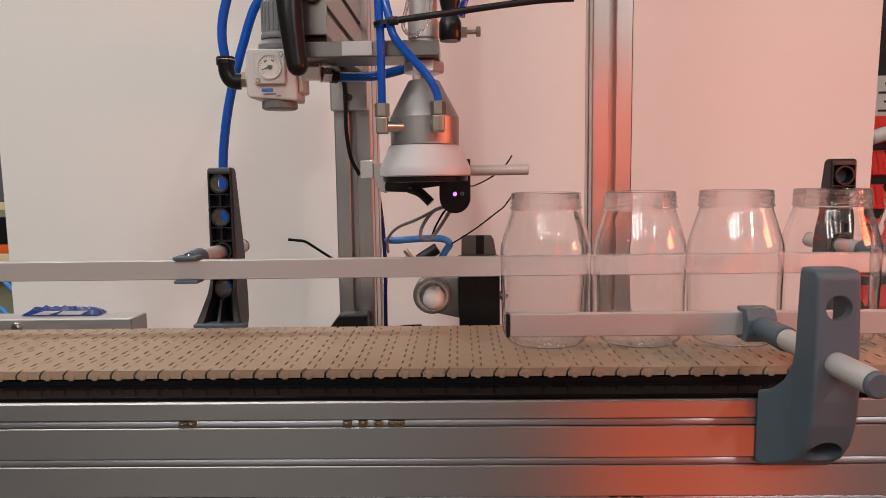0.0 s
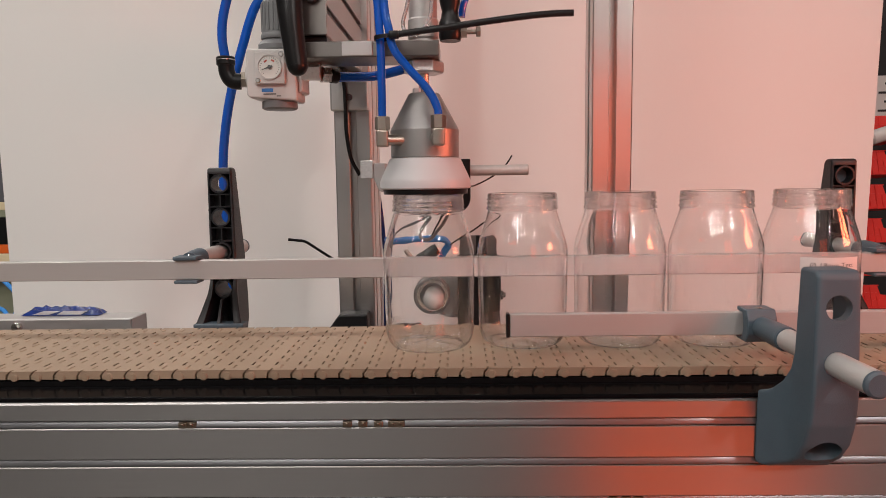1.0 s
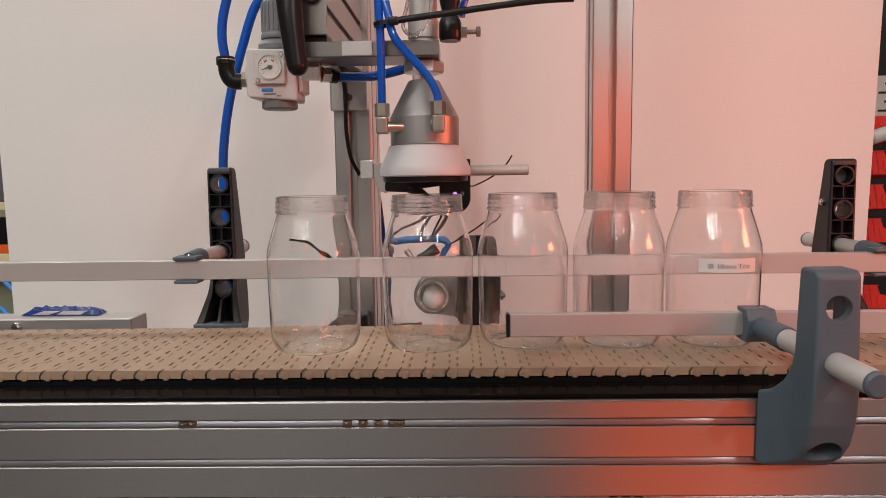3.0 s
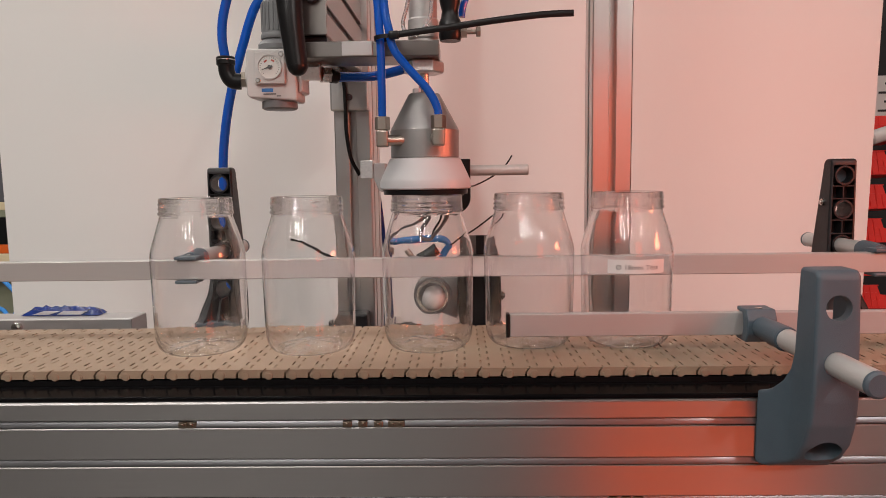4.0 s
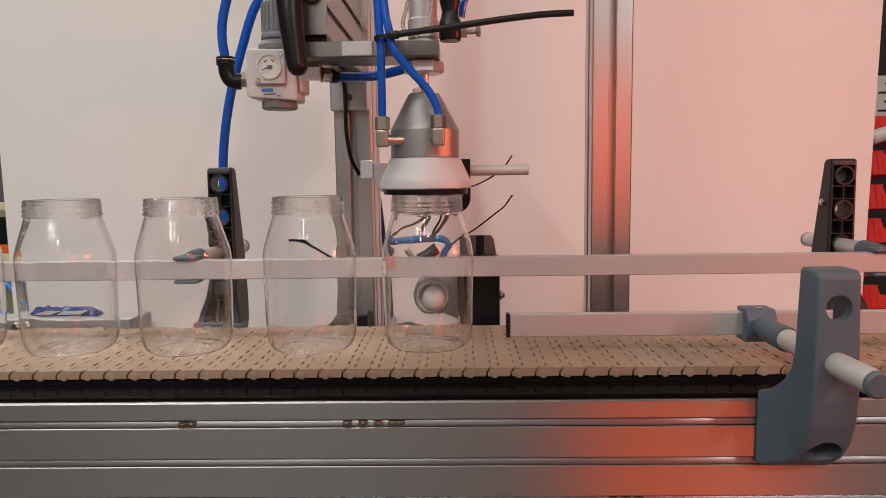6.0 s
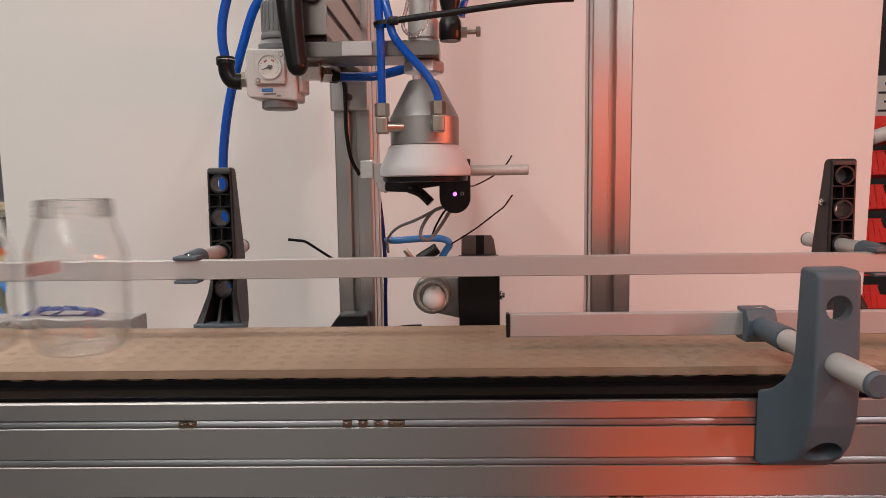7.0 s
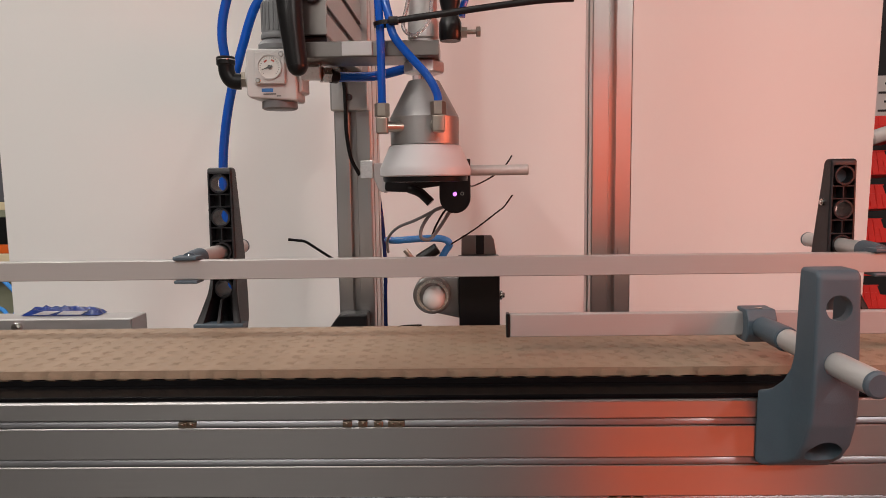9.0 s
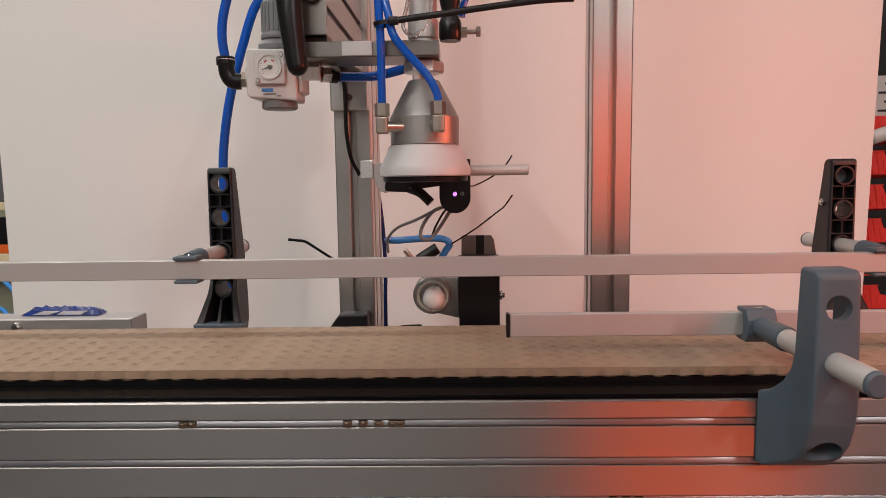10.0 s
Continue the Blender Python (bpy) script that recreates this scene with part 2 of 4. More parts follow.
def cut(ob, tools):
    """Cuts the tool meshes out of a part for good."""
    for bm in tools:
        t = new("cutter", mesh_of("cutter", bm, GREY))
        mod = ob.modifiers.new("cut", "BOOLEAN")
        mod.operation, mod.solver, mod.object = "DIFFERENCE", "EXACT", t
        t.parent = ob.parent
        t.matrix_basis = ob.matrix_basis
        bpy.context.view_layer.update()
        me = bpy.data.meshes.new_from_object(ob.evaluated_get(bpy.context.evaluated_depsgraph_get()))
        ob.modifiers.clear()
        old, ob.data = ob.data, me
        bpy.data.meshes.remove(old)
        bpy.data.objects.remove(t)
    b = bmesh.new()
    b.from_mesh(ob.data)
    for f in b.faces:
        f.smooth = True
    sharpen(b, 32)
    b.to_mesh(ob.data)
    b.free()
    return ob


def slotted(w, d, slots_w, slots_d, lip=0.004, deep=0.010):
    """Outline of an extruded profile: w by d, with T-slots centred at slots_w on the two w sides and slots_d on the d sides."""
    t, wide, corner = 0.003, 0.0085, 0.0017
    def side(p, n, along, length, slots):
        pts = [(p[0] + along[0] * corner, p[1] + along[1] * corner)]
        for s in slots:
            for a, dep in ((s - lip - 0.0007, 0), (s - lip, 0.0007), (s - lip, t), (s - wide, t), (s - wide, deep * 0.7), (s - wide * 0.5, deep),
                           (s + wide * 0.5, deep), (s + wide, deep * 0.7), (s + wide, t), (s + lip, t), (s + lip, 0.0007), (s + lip + 0.0007, 0)):
                pts.append((p[0] + along[0] * a + n[0] * dep, p[1] + along[1] * a + n[1] * dep))
        pts.append((p[0] + along[0] * (length - corner), p[1] + along[1] * (length - corner)))
        return pts
    out = side((0, 0), (0, 1), (1, 0), w, slots_w)
    out += side((w, 0), (-1, 0), (0, 1), d, slots_d)
    out += side((w, d), (0, -1), (-1, 0), w, [w - s for s in reversed(slots_w)])
    out += side((0, d), (1, 0), (0, -1), d, [d - s for s in reversed(slots_d)])
    return out


# ---- hall: floor, walls, ceiling ----
FLOOR = -0.92


def hall():
    def slab(name, label, material, *dims):
        ob = new(name, mesh_of(name, box(*dims), material))
        tagged(ob, label, name.split("_")[0], kind="structure")
    slab("floor", "grey concrete hall floor", CONCRETE, -4, 4, -3.5, 4.2, FLOOR - 0.1, FLOOR)
    slab("ceiling", "grey painted hall ceiling", HALL, -4, 4, -3.5, 4.2, HALL_TOP, HALL_TOP + 0.1)
    slab("wall_north", "grey painted hall wall", HALL, -4, 4, 4.2, 4.3, FLOOR, HALL_TOP)
    slab("wall_south", "grey painted hall wall", HALL, -4, 4, -3.6, -3.5, FLOOR, HALL_TOP)
    slab("wall_west", "grey painted hall wall", HALL, -4.1, -4, -3.5, 4.2, FLOOR, HALL_TOP)
    slab("wall_east", "grey painted hall wall", HALL, 4, 4.1, -3.5, 4.2, FLOOR, HALL_TOP)
    for tx, ty, tl, tw in TUBES:
        t = thing("ceiling_lamp", "white ceiling lamp with a long glowing tube", "lamp", pose(tx, ty, HALL_TOP, 0, 0, 0 if tl else 90), group="ceiling lamps")
        n = tl / 2 if tl else 0.95
        part("housing", box(-0.09, 0.09, -n - 0.05, n + 0.05, -0.035, 0, 0.006), WHITE, t)
        part("tube", rod((0, -n, -0.05), (0, n, -0.05), 0.014), LAMP_GLOW, t)
    for tx, ty in SPOTS:
        t = thing("ceiling_spotlight", "small white round spotlight under the ceiling", "lamp", pose(tx, ty, HALL_TOP), group="ceiling spotlights")
        part("housing", lathe([(0.0, 0.0), (0.135, 0.0), (0.135, -0.06), (0.128, -0.066), (0.122, -0.05), (0.0, -0.05)], 28), WHITE, t)
        part("lens", lathe([(0.0, -0.056), (0.120, -0.056), (0.120, -0.0515), (0.0, -0.0515)], 28), LAMP_GLOW, t)
    for at, to, wide, tall, watts, red in REDS:
        h, k = wide / 2, tall / 2
        t = thing("signal_lamp", "red glowing signal lamp on a dark stand", "lamp", look(at, to), group="red signal lamps")
        part("case", box(-h - 0.02, h + 0.02, -k - 0.02, k + 0.02, 0.004, 0.06, 0.01), CASE, t)
        part("lens", box(-h, h, -k, k, 0.001, 0.006, 0.002), RED_GLOW, t)
        back = (Vector(at) - Vector(to)).normalized() * 0.04
        tagged(new("lamp_stand", mesh_of("lamp_stand", rod((at[0] + back.x, at[1] + back.y, FLOOR), (at[0] + back.x, at[1] + back.y, at[2] - k + 0.02), 0.02), CASE)),
               "dark round stand under the signal lamp", "stand")


hall()


# ---- white board behind the machine ----
def board():
    t = thing("partition_board", "large plain white board standing behind the conveyor", "board")
    part("board", prism([(-1.046, FLOOR), (0.936, FLOOR), (0.985, 1.6), (-1.058, 1.6)], 1.60, 1.618, "y", 0.002), PANEL, t)


board()


# ---- conveyor frame ----
def conveyor():
    t = thing("conveyor", "aluminium profile conveyor frame with dark wear strips", "conveyor")
    slots = [0.0225 + 0.04 * k for k in range(5)]
    sec = slotted(0.2, 0.04, slots, [0.02])
    # outline: first axis runs down from the top, second runs inwards
    for name, y, s in (("side_profile", 0.658, 1), ("side_profile", 0.959, -1)):
        part(name, prism([(y + s * v, -0.0195 - u) for u, v in sec], -2.2, 1.0, "x"), SIDE_ALU, t)
    for y0, y1 in ((0.6615, 0.7030), (0.9140, 0.9555)):
        part("wear_strip", box(-2.2, 1.0, y0, y1, -0.0195, -0.0150, 0.0015, 3), BLACK_GLOSS, t)
    part("side_plate", box(-2.2, 1.0, 0.6985, 0.702, -0.21, -0.0195, 0.0005), BLACK_GLOSS, t)
    part("slide_bed", box(-2.0, 0.8, 0.706, 0.911, -0.030, -0.0111), BLACK, t)
    for x in (-2.0, -0.6, 0.75):
        for y in (0.678, 0.939):
            part("leg", box(x - 0.02, x + 0.02, y - 0.02, y + 0.02, FLOOR, -0.2195, 0.001), ALU_V, t)
    for z in (-0.0420, -0.0820, -0.1220):
        part("slot_cover", prism([(0.6588, z - 0.0030), (0.6588, z - 0.0018), (0.6622, z + 0.0038), (0.6640, z + 0.0038), (0.6640, z - 0.0030)], -2.2, 1.0, "x"), SLOT_STRIP, t, "pale sloped slot cover strip")
    # slot nuts and screws seen in the front profile
    for xs, z in (((-0.262, -0.253), -0.0425), ((-0.0975, -0.082, -0.0665, -0.0525, -0.045), -0.0425), ((0.166, 0.179, 0.191), -0.1218)):
        for x in xs:
            w = 0.0045
            b = box(x - w, x + w, 0.6580, 0.6655, z - 0.0035, z + 0.0028, 0.0008)
            rod((x, 0.6590, z), (x, 0.6565, z - 0.0005), 0.0022, 12, 0.0005, b)
            part("slot_nut", b, NUT, t)


conveyor()

# ---- belt: hinged links that run round two end rollers ----
PITCH = 0.0254
PIN = (0.0042, -0.0066)
LINKS = 250
ROLLER = 0.055
STRAIGHT = (LINKS * PITCH - 2 * math.pi * ROLLER) / 2
RIGHT_END = 0.88
LEFT_END = RIGHT_END - STRAIGHT


def link_mesh():
    gap = 0.0011
    ys = [0.705, 0.7119]
    y = 0.7119
    while y < 0.905:
        y += PITCH / 2
        ys.append(min(y, 0.912))
    ys[-1] = 0.912
    left, right = [], []
    for k in range(len(ys) - 1):
        long_ = k % 2 == 1
        a = (0.0083 if long_ else 0.0) + gap
        c = PITCH + (0.0083 if long_ else 0.0) - gap
        s = 0.00025
        left += [(a, ys[k] + s), (a, ys[k + 1] - s)]
        right += [(c, ys[k] + s), (c, ys[k + 1] - s)]
    b = bmesh.new()
    n = len(left)
    grid = []
    for k, ((xl, yy), (xr, _)) in enumerate(zip(left, right)):
        lean = 0.004 if (k // 2) % 2 else -0.004
        sec = [(xl + lean, -0.0090), (xl + lean, -0.0045), (xl, 0), (xr, 0), (xr + lean, -0.0045), (xr + lean, -0.0090)]
        grid.append([b.verts.new((x, yy, z)) for x, z in sec])
    for p, q in zip(grid, grid[1:]):
        for k in range(6):
            b.faces.new((p[k], p[(k + 1) % 6], q[(k + 1) % 6], q[k]))
    b.faces.new(grid[0])
    b.faces.new(grid[-1][::-1])
    # knuckle barrel on the hinge, proud of the belt's edge, with its pin head
    rod((PIN[0], 0.7044, PIN[1]), (PIN[0], 0.9126, PIN[1]), 0.0044, 18, 0.0004, b)
    rod((PIN[0], 0.7040, PIN[1]), (PIN[0], 0.705, PIN[1]), 0.0030, 12, 0.0002, b)
    return mesh_of("belt_link", b, BELT, angle=28)


def pin_at(s):
    """Where a hinge pin is after s metres round the loop; s grows to the right along the top."""
    total = LINKS * PITCH
    s %= total
    zc = PIN[1] - ROLLER
    if s < STRAIGHT:
        return LEFT_END + s, PIN[1]
    s -= STRAIGHT
    if s < math.pi * ROLLER:
        a = s / ROLLER
        return RIGHT_END + ROLLER * math.sin(a), zc + ROLLER * math.cos(a)
    s -= math.pi * ROLLER
    if s < STRAIGHT:
        return RIGHT_END - s, zc - ROLLER
    a = (s - STRAIGHT) / ROLLER
    return LEFT_END - ROLLER * math.sin(a), zc - ROLLER * math.cos(a)


def link_pose(s):
    (x0, z0), (x1, z1) = pin_at(s), pin_at(s + PITCH)
    m = Matrix.Translation((x0, 0, z0)) @ Matrix.Rotation(-math.atan2(z1 - z0, x1 - x0), 4, "Y")
    return m @ Matrix.Translation((-PIN[0], 0, -PIN[1]))


# a hinge stands here when the clip starts
S_START = (-0.4533 + PIN[0] - LEFT_END) % PITCH


def belt():
    t = thing("conveyor_belt", "tan plastic modular conveyor belt with slotted hinge rows", "belt")
    me = link_mesh()
    out = []
    for k in range(LINKS):
        ob = new("belt_link", me)
        ob.parent = t
        ob.matrix_basis = link_pose(S_START + k * PITCH)
        out.append(ob)
    return out


belt_links = belt()


# ---- guide rails ----
def guide_rail(x0, x1, y, z, deep, label):
    t = thing("guide_rail", label, "guide rail", group="guide rails")
    part("bar", prism([(y, z), (y + deep, z), (y + deep, z + 0.0255), (y, z + 0.0255)], x0, x1, "x", 0.0009, 1), RAIL, t)
    for x, o in ((x0, -1), (x1, 1)):
        part("end_cap", box(min(x, x + o * 0.004), max(x, x + o * 0.004), y - 0.0005, y + deep + 0.0005, z - 0.0005, z + 0.0260, 0.0008), BLACK, t, "black plastic end cap")
    return t


guide_rail(-1.6, 0.95, 0.893, 0.0689, 0.016, "long flat aluminium guide rail behind the belt")
guide_rail(0.0705, 0.95, 0.748, 0.0225, 0.010, "flat aluminium guide rail before the jars")


# ---- guide rail brackets ----
def flare(bm):
    """Widens the bracket's foot towards the profile that it is screwed to."""
    for k in range(9):
        bmesh.ops.bisect_plane(bm, geom=bm.verts[:] + bm.edges[:] + bm.faces[:], plane_co=(0, -0.038 + 0.0047 * k, 0), plane_no=(0, 1, 0))
    for k in range(24):
        bmesh.ops.bisect_plane(bm, geom=bm.verts[:] + bm.edges[:] + bm.faces[:], plane_co=(0, 0, -0.0713 + 0.0057 * k), plane_no=(0, 0, 1))
    for k in range(5):
        bmesh.ops.bisect_plane(bm, geom=bm.verts[:] + bm.edges[:] + bm.faces[:], plane_co=(-0.0121 + 0.0061 * k, 0, 0), plane_no=(1, 0, 0))
    for v in bm.verts:
        k = min(max((v.co.y + 0.038) / 0.038, 0), 1)
        v.co.x *= 1 + 0.95 * k ** 1.35 + 0.16 * min(max((0.16 - v.co.z) / 0.2, 0), 1)
    return bm


def bracket(label, m, holes, height, open_side, rod_z, rod_out, rod_in, barrel, lean=0.0, plugged=(), drop=0.0):
    """Local: the foot's face lies in y = 0 on the profile, the arm stands out towards -y. The rod runs along y at rod_z."""
    t = thing("rail_bracket", label, "bracket", m, group="rail brackets")
    w0, w1 = -0.0180, 0.0180
    side = [(0.0, -0.074), (0.0, 0.0), (-0.006, 0.001), (-0.014, 0.006), (-0.024, 0.016), (-0.032, 0.030), (-0.0355, 0.046), (-0.0375, height - 0.004), (-0.040, height),
            (-0.066, height), (-0.0705, height - 0.005), (-0.0735, 0.010), (-0.0705, -0.012), (-0.0625, -0.034), (-0.050, -0.050), (-0.036, -0.060), (-0.020, -0.068), (-0.010, -0.074)]
    if open_side:
        side = [(0.0, -0.074), (0.0, -0.014), (-0.006, -0.004), (-0.017, 0.016), (-0.027, 0.034), (-0.034, 0.052), (-0.0365, 0.075), (-0.0375, height - 0.004), (-0.040, height),
                (-0.055, height), (-0.0600, height - 0.005), (-0.0830, 0.090), (-0.0880, 0.020), (-0.0860, -0.012), (-0.0745, -0.034), (-0.058, -0.050), (-0.036, -0.060), (-0.020, -0.068), (-0.010, -0.074)]
    body = part("body", flare(prism(side, w0, w1, "x", 0.0030, 3)), GREY_IN if open_side else GREY, t)
    tools = [rod((0, -0.10, z), (0, 0.02, z), 0.0113, 28) for z in holes]
    tools.append(rod((0, -0.088, -0.074), (0, -0.016, -0.004), 0.0158, 28))
    if open_side:
        # ribbed hollows in the arm's inner face
        edges = [0.052] + sorted([z for h in holes for z in (h - 0.0150, h + 0.0150)]) + [height - 0.004]
        for z0, z1 in zip(edges, edges[1:]):
            if z1 - z0 < 0.006 or any(abs((z0 + z1) / 2 - h) < 0.004 for h in holes):
                continue
            for x0, x1 in ((w0 + 0.003, -0.0008), (0.0008, w1 - 0.003)):
                tools.append(box(x0, x1, -0.056, -0.02, z0 + 0.001, z1 - 0.001))
        for h in holes:
            tools.append(box(w0 + 0.003, w1 - 0.003, -0.0555, -0.02, h - 0.0145, h + 0.0145))
        for x0, x1 in ((w0 + 0.0065, -0.0012), (0.0012, w1 - 0.0065)):
            tools.append(flare(prism([(-0.003, -0.013), (-0.003, 0.020), (-0.016, 0.050), (-0.038, 0.0504), (-0.056, 0.0505), (-0.056, 0.004), (-0.045, -0.008), (-0.038, -0.011), (-0.020, -0.0135)], x0, x1, "x")))
    else:
        tools.append(box(w0 + 0.0045, w1 - 0.0045, -0.0615, -0.02, 0.066, height - 0.006))
    cut(body, tools)
    if open_side:
        for h in holes:
            sl = lathe([(0.0114, 0), (0.0138, 0), (0.0138, 0.029), (0.0114, 0.029)], 28, pose(0, -0.0640, h, -90), close=True)
            part("hole_sleeve", sl, GREY_IN, t)
            for k in range(4):
                a = math.pi / 4 + k * math.pi / 2
                x, z = math.cos(a), math.sin(a)
                part("rib", hose([(0.0134 * x, -0.052, h + 0.0134 * z), (0.0185 * x, -0.052, h + 0.0185 * z)], 0.001, 4, 1, flat=(0.0007, 0.012)), GREY_IN, t)
    r = part("cross_rod", rod((0, rod_out, rod_z), (lean, rod_in, rod_z), 0.0108, 28, 0.0012), ROD, t, "galvanised round cross rod")
    part("rod_cap", lathe([(0, 0.004), (0.0090, 0.004), (0.0112, 0.002), (0.0112, -0.0008), (0, -0.0008)], 28, pose(0, rod_out, rod_z, 90)), GREY, r, "blue-grey plastic end cap")
    c = part("rail_clamp", lathe([(0, 0), (0.0122, 0), (0.0127, 0.002), (0.0122, barrel * 0.5), (0.0105, barrel), (0, barrel)], 28, pose(lean, rod_in + 0.026 - barrel, rod_z, -90)), GREY, t, "blue-grey plastic rail clamp")
    jaw = [(-0.0205, -0.0175), (-0.0205, -0.0132), (-0.006, -0.0132), (-0.003, -0.004), (-0.003, 0.004), (-0.006, 0.0135), (-0.0205, 0.0135), (-0.0205, 0.0185), (0.004, 0.0185), (0.010, 0.008), (0.010, -0.008), (0.004, -0.0175)]
    part("jaw", prism([(rod_in + 0.022 - u, rod_z - drop + v) for u, v in jaw], lean - 0.0158, lean + 0.0158, "x", 0.0014, 2), GREY, c)
    part("jaw_screw", rod((lean, rod_in + 0.024, rod_z - drop + 0.0165), (lean, rod_in + 0.024, rod_z - drop + 0.0195), 0.0042, 6, 0.0005), STEEL, c)
    if open_side:
        s = rod((0.0165, -0.055, height - 0.062), (0.022, -0.055, height - 0.062), 0.0052, 16, 0.0006)
        hexa((0.0215, -0.055, height - 0.062), (0.0235, -0.055, height - 0.062), 0.0032, s)
        part("clamp_screw", s, STEEL, t)
        part("foot_flange", box(-0.037, 0.035, -0.024, -0.0006, -0.0135, -0.0055, 0.0016), GREY, t, "blue-grey foot flange")
    for h in plugged:
        part("hole_plug", rod((0, -0.060, h), (0, -0.052, h), 0.0112, 28, 0.001), GREY, t, "grey plastic hole plug")
    return t


FRONT_ROD = 0.0345 + 0.009
bracket("blue-grey plastic rail bracket on the conveyor's front profile", pose(0.3395, 0.658, -0.009), (0.0925, FRONT_ROD), 0.125, False, FRONT_ROD, -0.129, 0.062, 0.070)
REAR = pose(0, 0, 0, 0, 0, 180)
rear_left = bracket("charcoal plastic rail bracket with ribbed hollow back, behind the belt", pose(-0.3305, 0.959, 0.0) @ REAR, (0.1935, 0.1450, 0.0950, 0.0403), 0.217, True, 0.0935, -0.130, 0.030, 0.040, lean=0.0130, drop=0.0118)
rear_right = bracket("charcoal plastic rail bracket with ribbed hollow back, behind the belt", pose(0.5640, 0.959, 0.0) @ REAR, (0.1935, 0.1450, 0.0950, 0.0403), 0.217, True, 0.0935, -0.130, 0.030, 0.040, plugged=(0.1935,), drop=0.0118)


# ---- portal posts ----
def post(x, y, w, d, label):
    t = thing("profile_post", label, "post", group="profile posts")
    sec = slotted(w, d, [w / 2], [d / 4, 3 * d / 4] if d > 0.08 else [d / 2], lip=0.0055, deep=0.014)
    part("profile", prism([(x + u, y + v) for u, v in sec], FLOOR, 1.15, "z"), ALU_V, t)
    return t


left_post = post(-0.1773, 1.09, 0.057, 0.12, "grey aluminium profile post behind the filling head")
part("foot_bracket", prism([(-0.199, -0.075), (-0.190, -0.036), (-0.172, -0.012), (-0.128, -0.012), (-0.126, -0.075)], 1.05, 1.0895, "y", 0.003), GREY_IN, left_post, "charcoal plastic foot bracket")
post(0.2246, 1.09, 0.062, 0.062, "grey aluminium profile post with one centre slot")


# ---- gantry arm and carriage ----
def gantry():
    t = thing("gantry_arm", "grey aluminium gantry arm holding the filling head", "gantry arm")
    sec = slotted(0.045, 0.13, [0.0225], [0.03, 0.07, 0.11], lip=0.0045)
    part("beam", prism([(-0.176 + u, 0.3605 + v) for u, v in sec], 0.80, 1.33, "y"), ALU, t)
    part("mounting_plate", box(-0.172, -0.0042, 0.792, 0.858, 0.3352, 0.3528, 0.0012), MILLED, t, "milled aluminium mounting plate")
    # added dark block: its colour stands in for the shaded gap under the beam
    part("spacer", box(-0.160, -0.1325, 0.806, 0.856, 0.3528, 0.3605, 0.0008), DARK, t)
    # added paler slab: gives the mounting plate its lit stretch by colour
    part("joint_plate", box(-0.1135, -0.0790, 0.7895, 0.7918, 0.3362, 0.3520, 0.0006), RAIL, t, "pale patch standing in for the plate's lit part")
    part("corner_gusset", prism([(-0.1795, 0.302), (-0.1195, 0.302), (-0.1195, 0.3588), (-0.1795, 0.3588)], 1.070, 1.0895, "y", 0.003), ALU_V, t)
    part("beam_end_plate", box(-0.1765, -0.1305, 0.7955, 0.7998, 0.3605, 0.4910, 0.001), MILLED, t)
    part("gusset_screw", rod((-0.1495, 1.066, 0.322), (-0.1495, 1.071, 0.322), 0.005, 18, 0.001), DARK, t)
    part("edge_screw", rod((-0.146, 0.789, 0.404), (-0.146, 0.7965, 0.404), 0.009, 20, 0.001), DARK, t)
    part("slot_insert", box(-0.158, -0.132, 0.80, 0.86, 0.3599, 0.3655, 0.001), BLACK, t)
    # clamping lever
    lever = hose([(-0.1665, 0.775, 0.436), (-0.1665, 0.772, 0.405), (-0.1650, 0.770, 0.375), (-0.1622, 0.770, 0.345), (-0.1595, 0.770, 0.3235)], 0.0115, 20, 8)
    for v in lever.verts:
        k = min(max((v.co.z - 0.3235) / 0.1125, 0), 1)
        mid = -0.1595 - 0.0070 * min(k * 1.3, 1)
        v.co.x = mid + (v.co.x - mid) * (1.0 + 0.42 * k)
    lv = part("clamping_lever", lever, BLACK, t, "black plastic clamping lever")
    b = bmesh.new()
    bmesh.ops.create_uvsphere(b, u_segments=20, v_segments=10, radius=0.0114, matrix=Matrix.Translation((-0.1594, 0.770, 0.3232)))
    part("lever_tip", b, BLACK, lv)
    # air cylinder with its nut
    c = part("air_cylinder", lathe([(0, 0), (0.0155, 0), (0.0155, 0.006), (0.0180, 0.008), (0.0180, 0.028), (0.0168, 0.030), (0.0168, 0.17), (0, 0.17)], 36, pose(-0.0235, 0.83, 0.3530)), ROD, t, "bright steel air cylinder")
    part("cylinder_nut", hexa((-0.0235, 0.83, 0.3205), (-0.0235, 0.83, 0.3348), 0.0235), ROUGH_ALU, c, "rough bright hexagon nut")
    part("flow_hose", hose([(-0.034, 0.795, 0.42), (-0.0395, 0.792, 0.39), (-0.0442, 0.790, 0.370), (-0.040, 0.788, 0.360), (-0.031, 0.788, 0.357), (-0.020, 0.790, 0.366), (-0.0135, 0.793, 0.380), (-0.010, 0.797, 0.42)], 0.0022, 10), CLEAR_HOSE, t, "clear plastic hose loop")
    f = part("elbow_fitting", lathe([(0, 0.352), (0.0115, 0.352), (0.0128, 0.356), (0.0128, 0.372), (0.0105, 0.377), (0.0092, 0.385), (0.0118, 0.394), (0.0118, 0.43), (0, 0.43)], 28, pose(0.0085, 0.80, 0)), BLACK, t, "black push-in fitting")
    part("throttle_screw", hexa((0.0200, 0.80, 0.3615), (0.0275, 0.80, 0.3615), 0.0062), BRASS, f)
    s = rod((0.0275, 0.80, 0.3618), (0.0385, 0.80, 0.3618), 0.0026, 14, 0.0002)
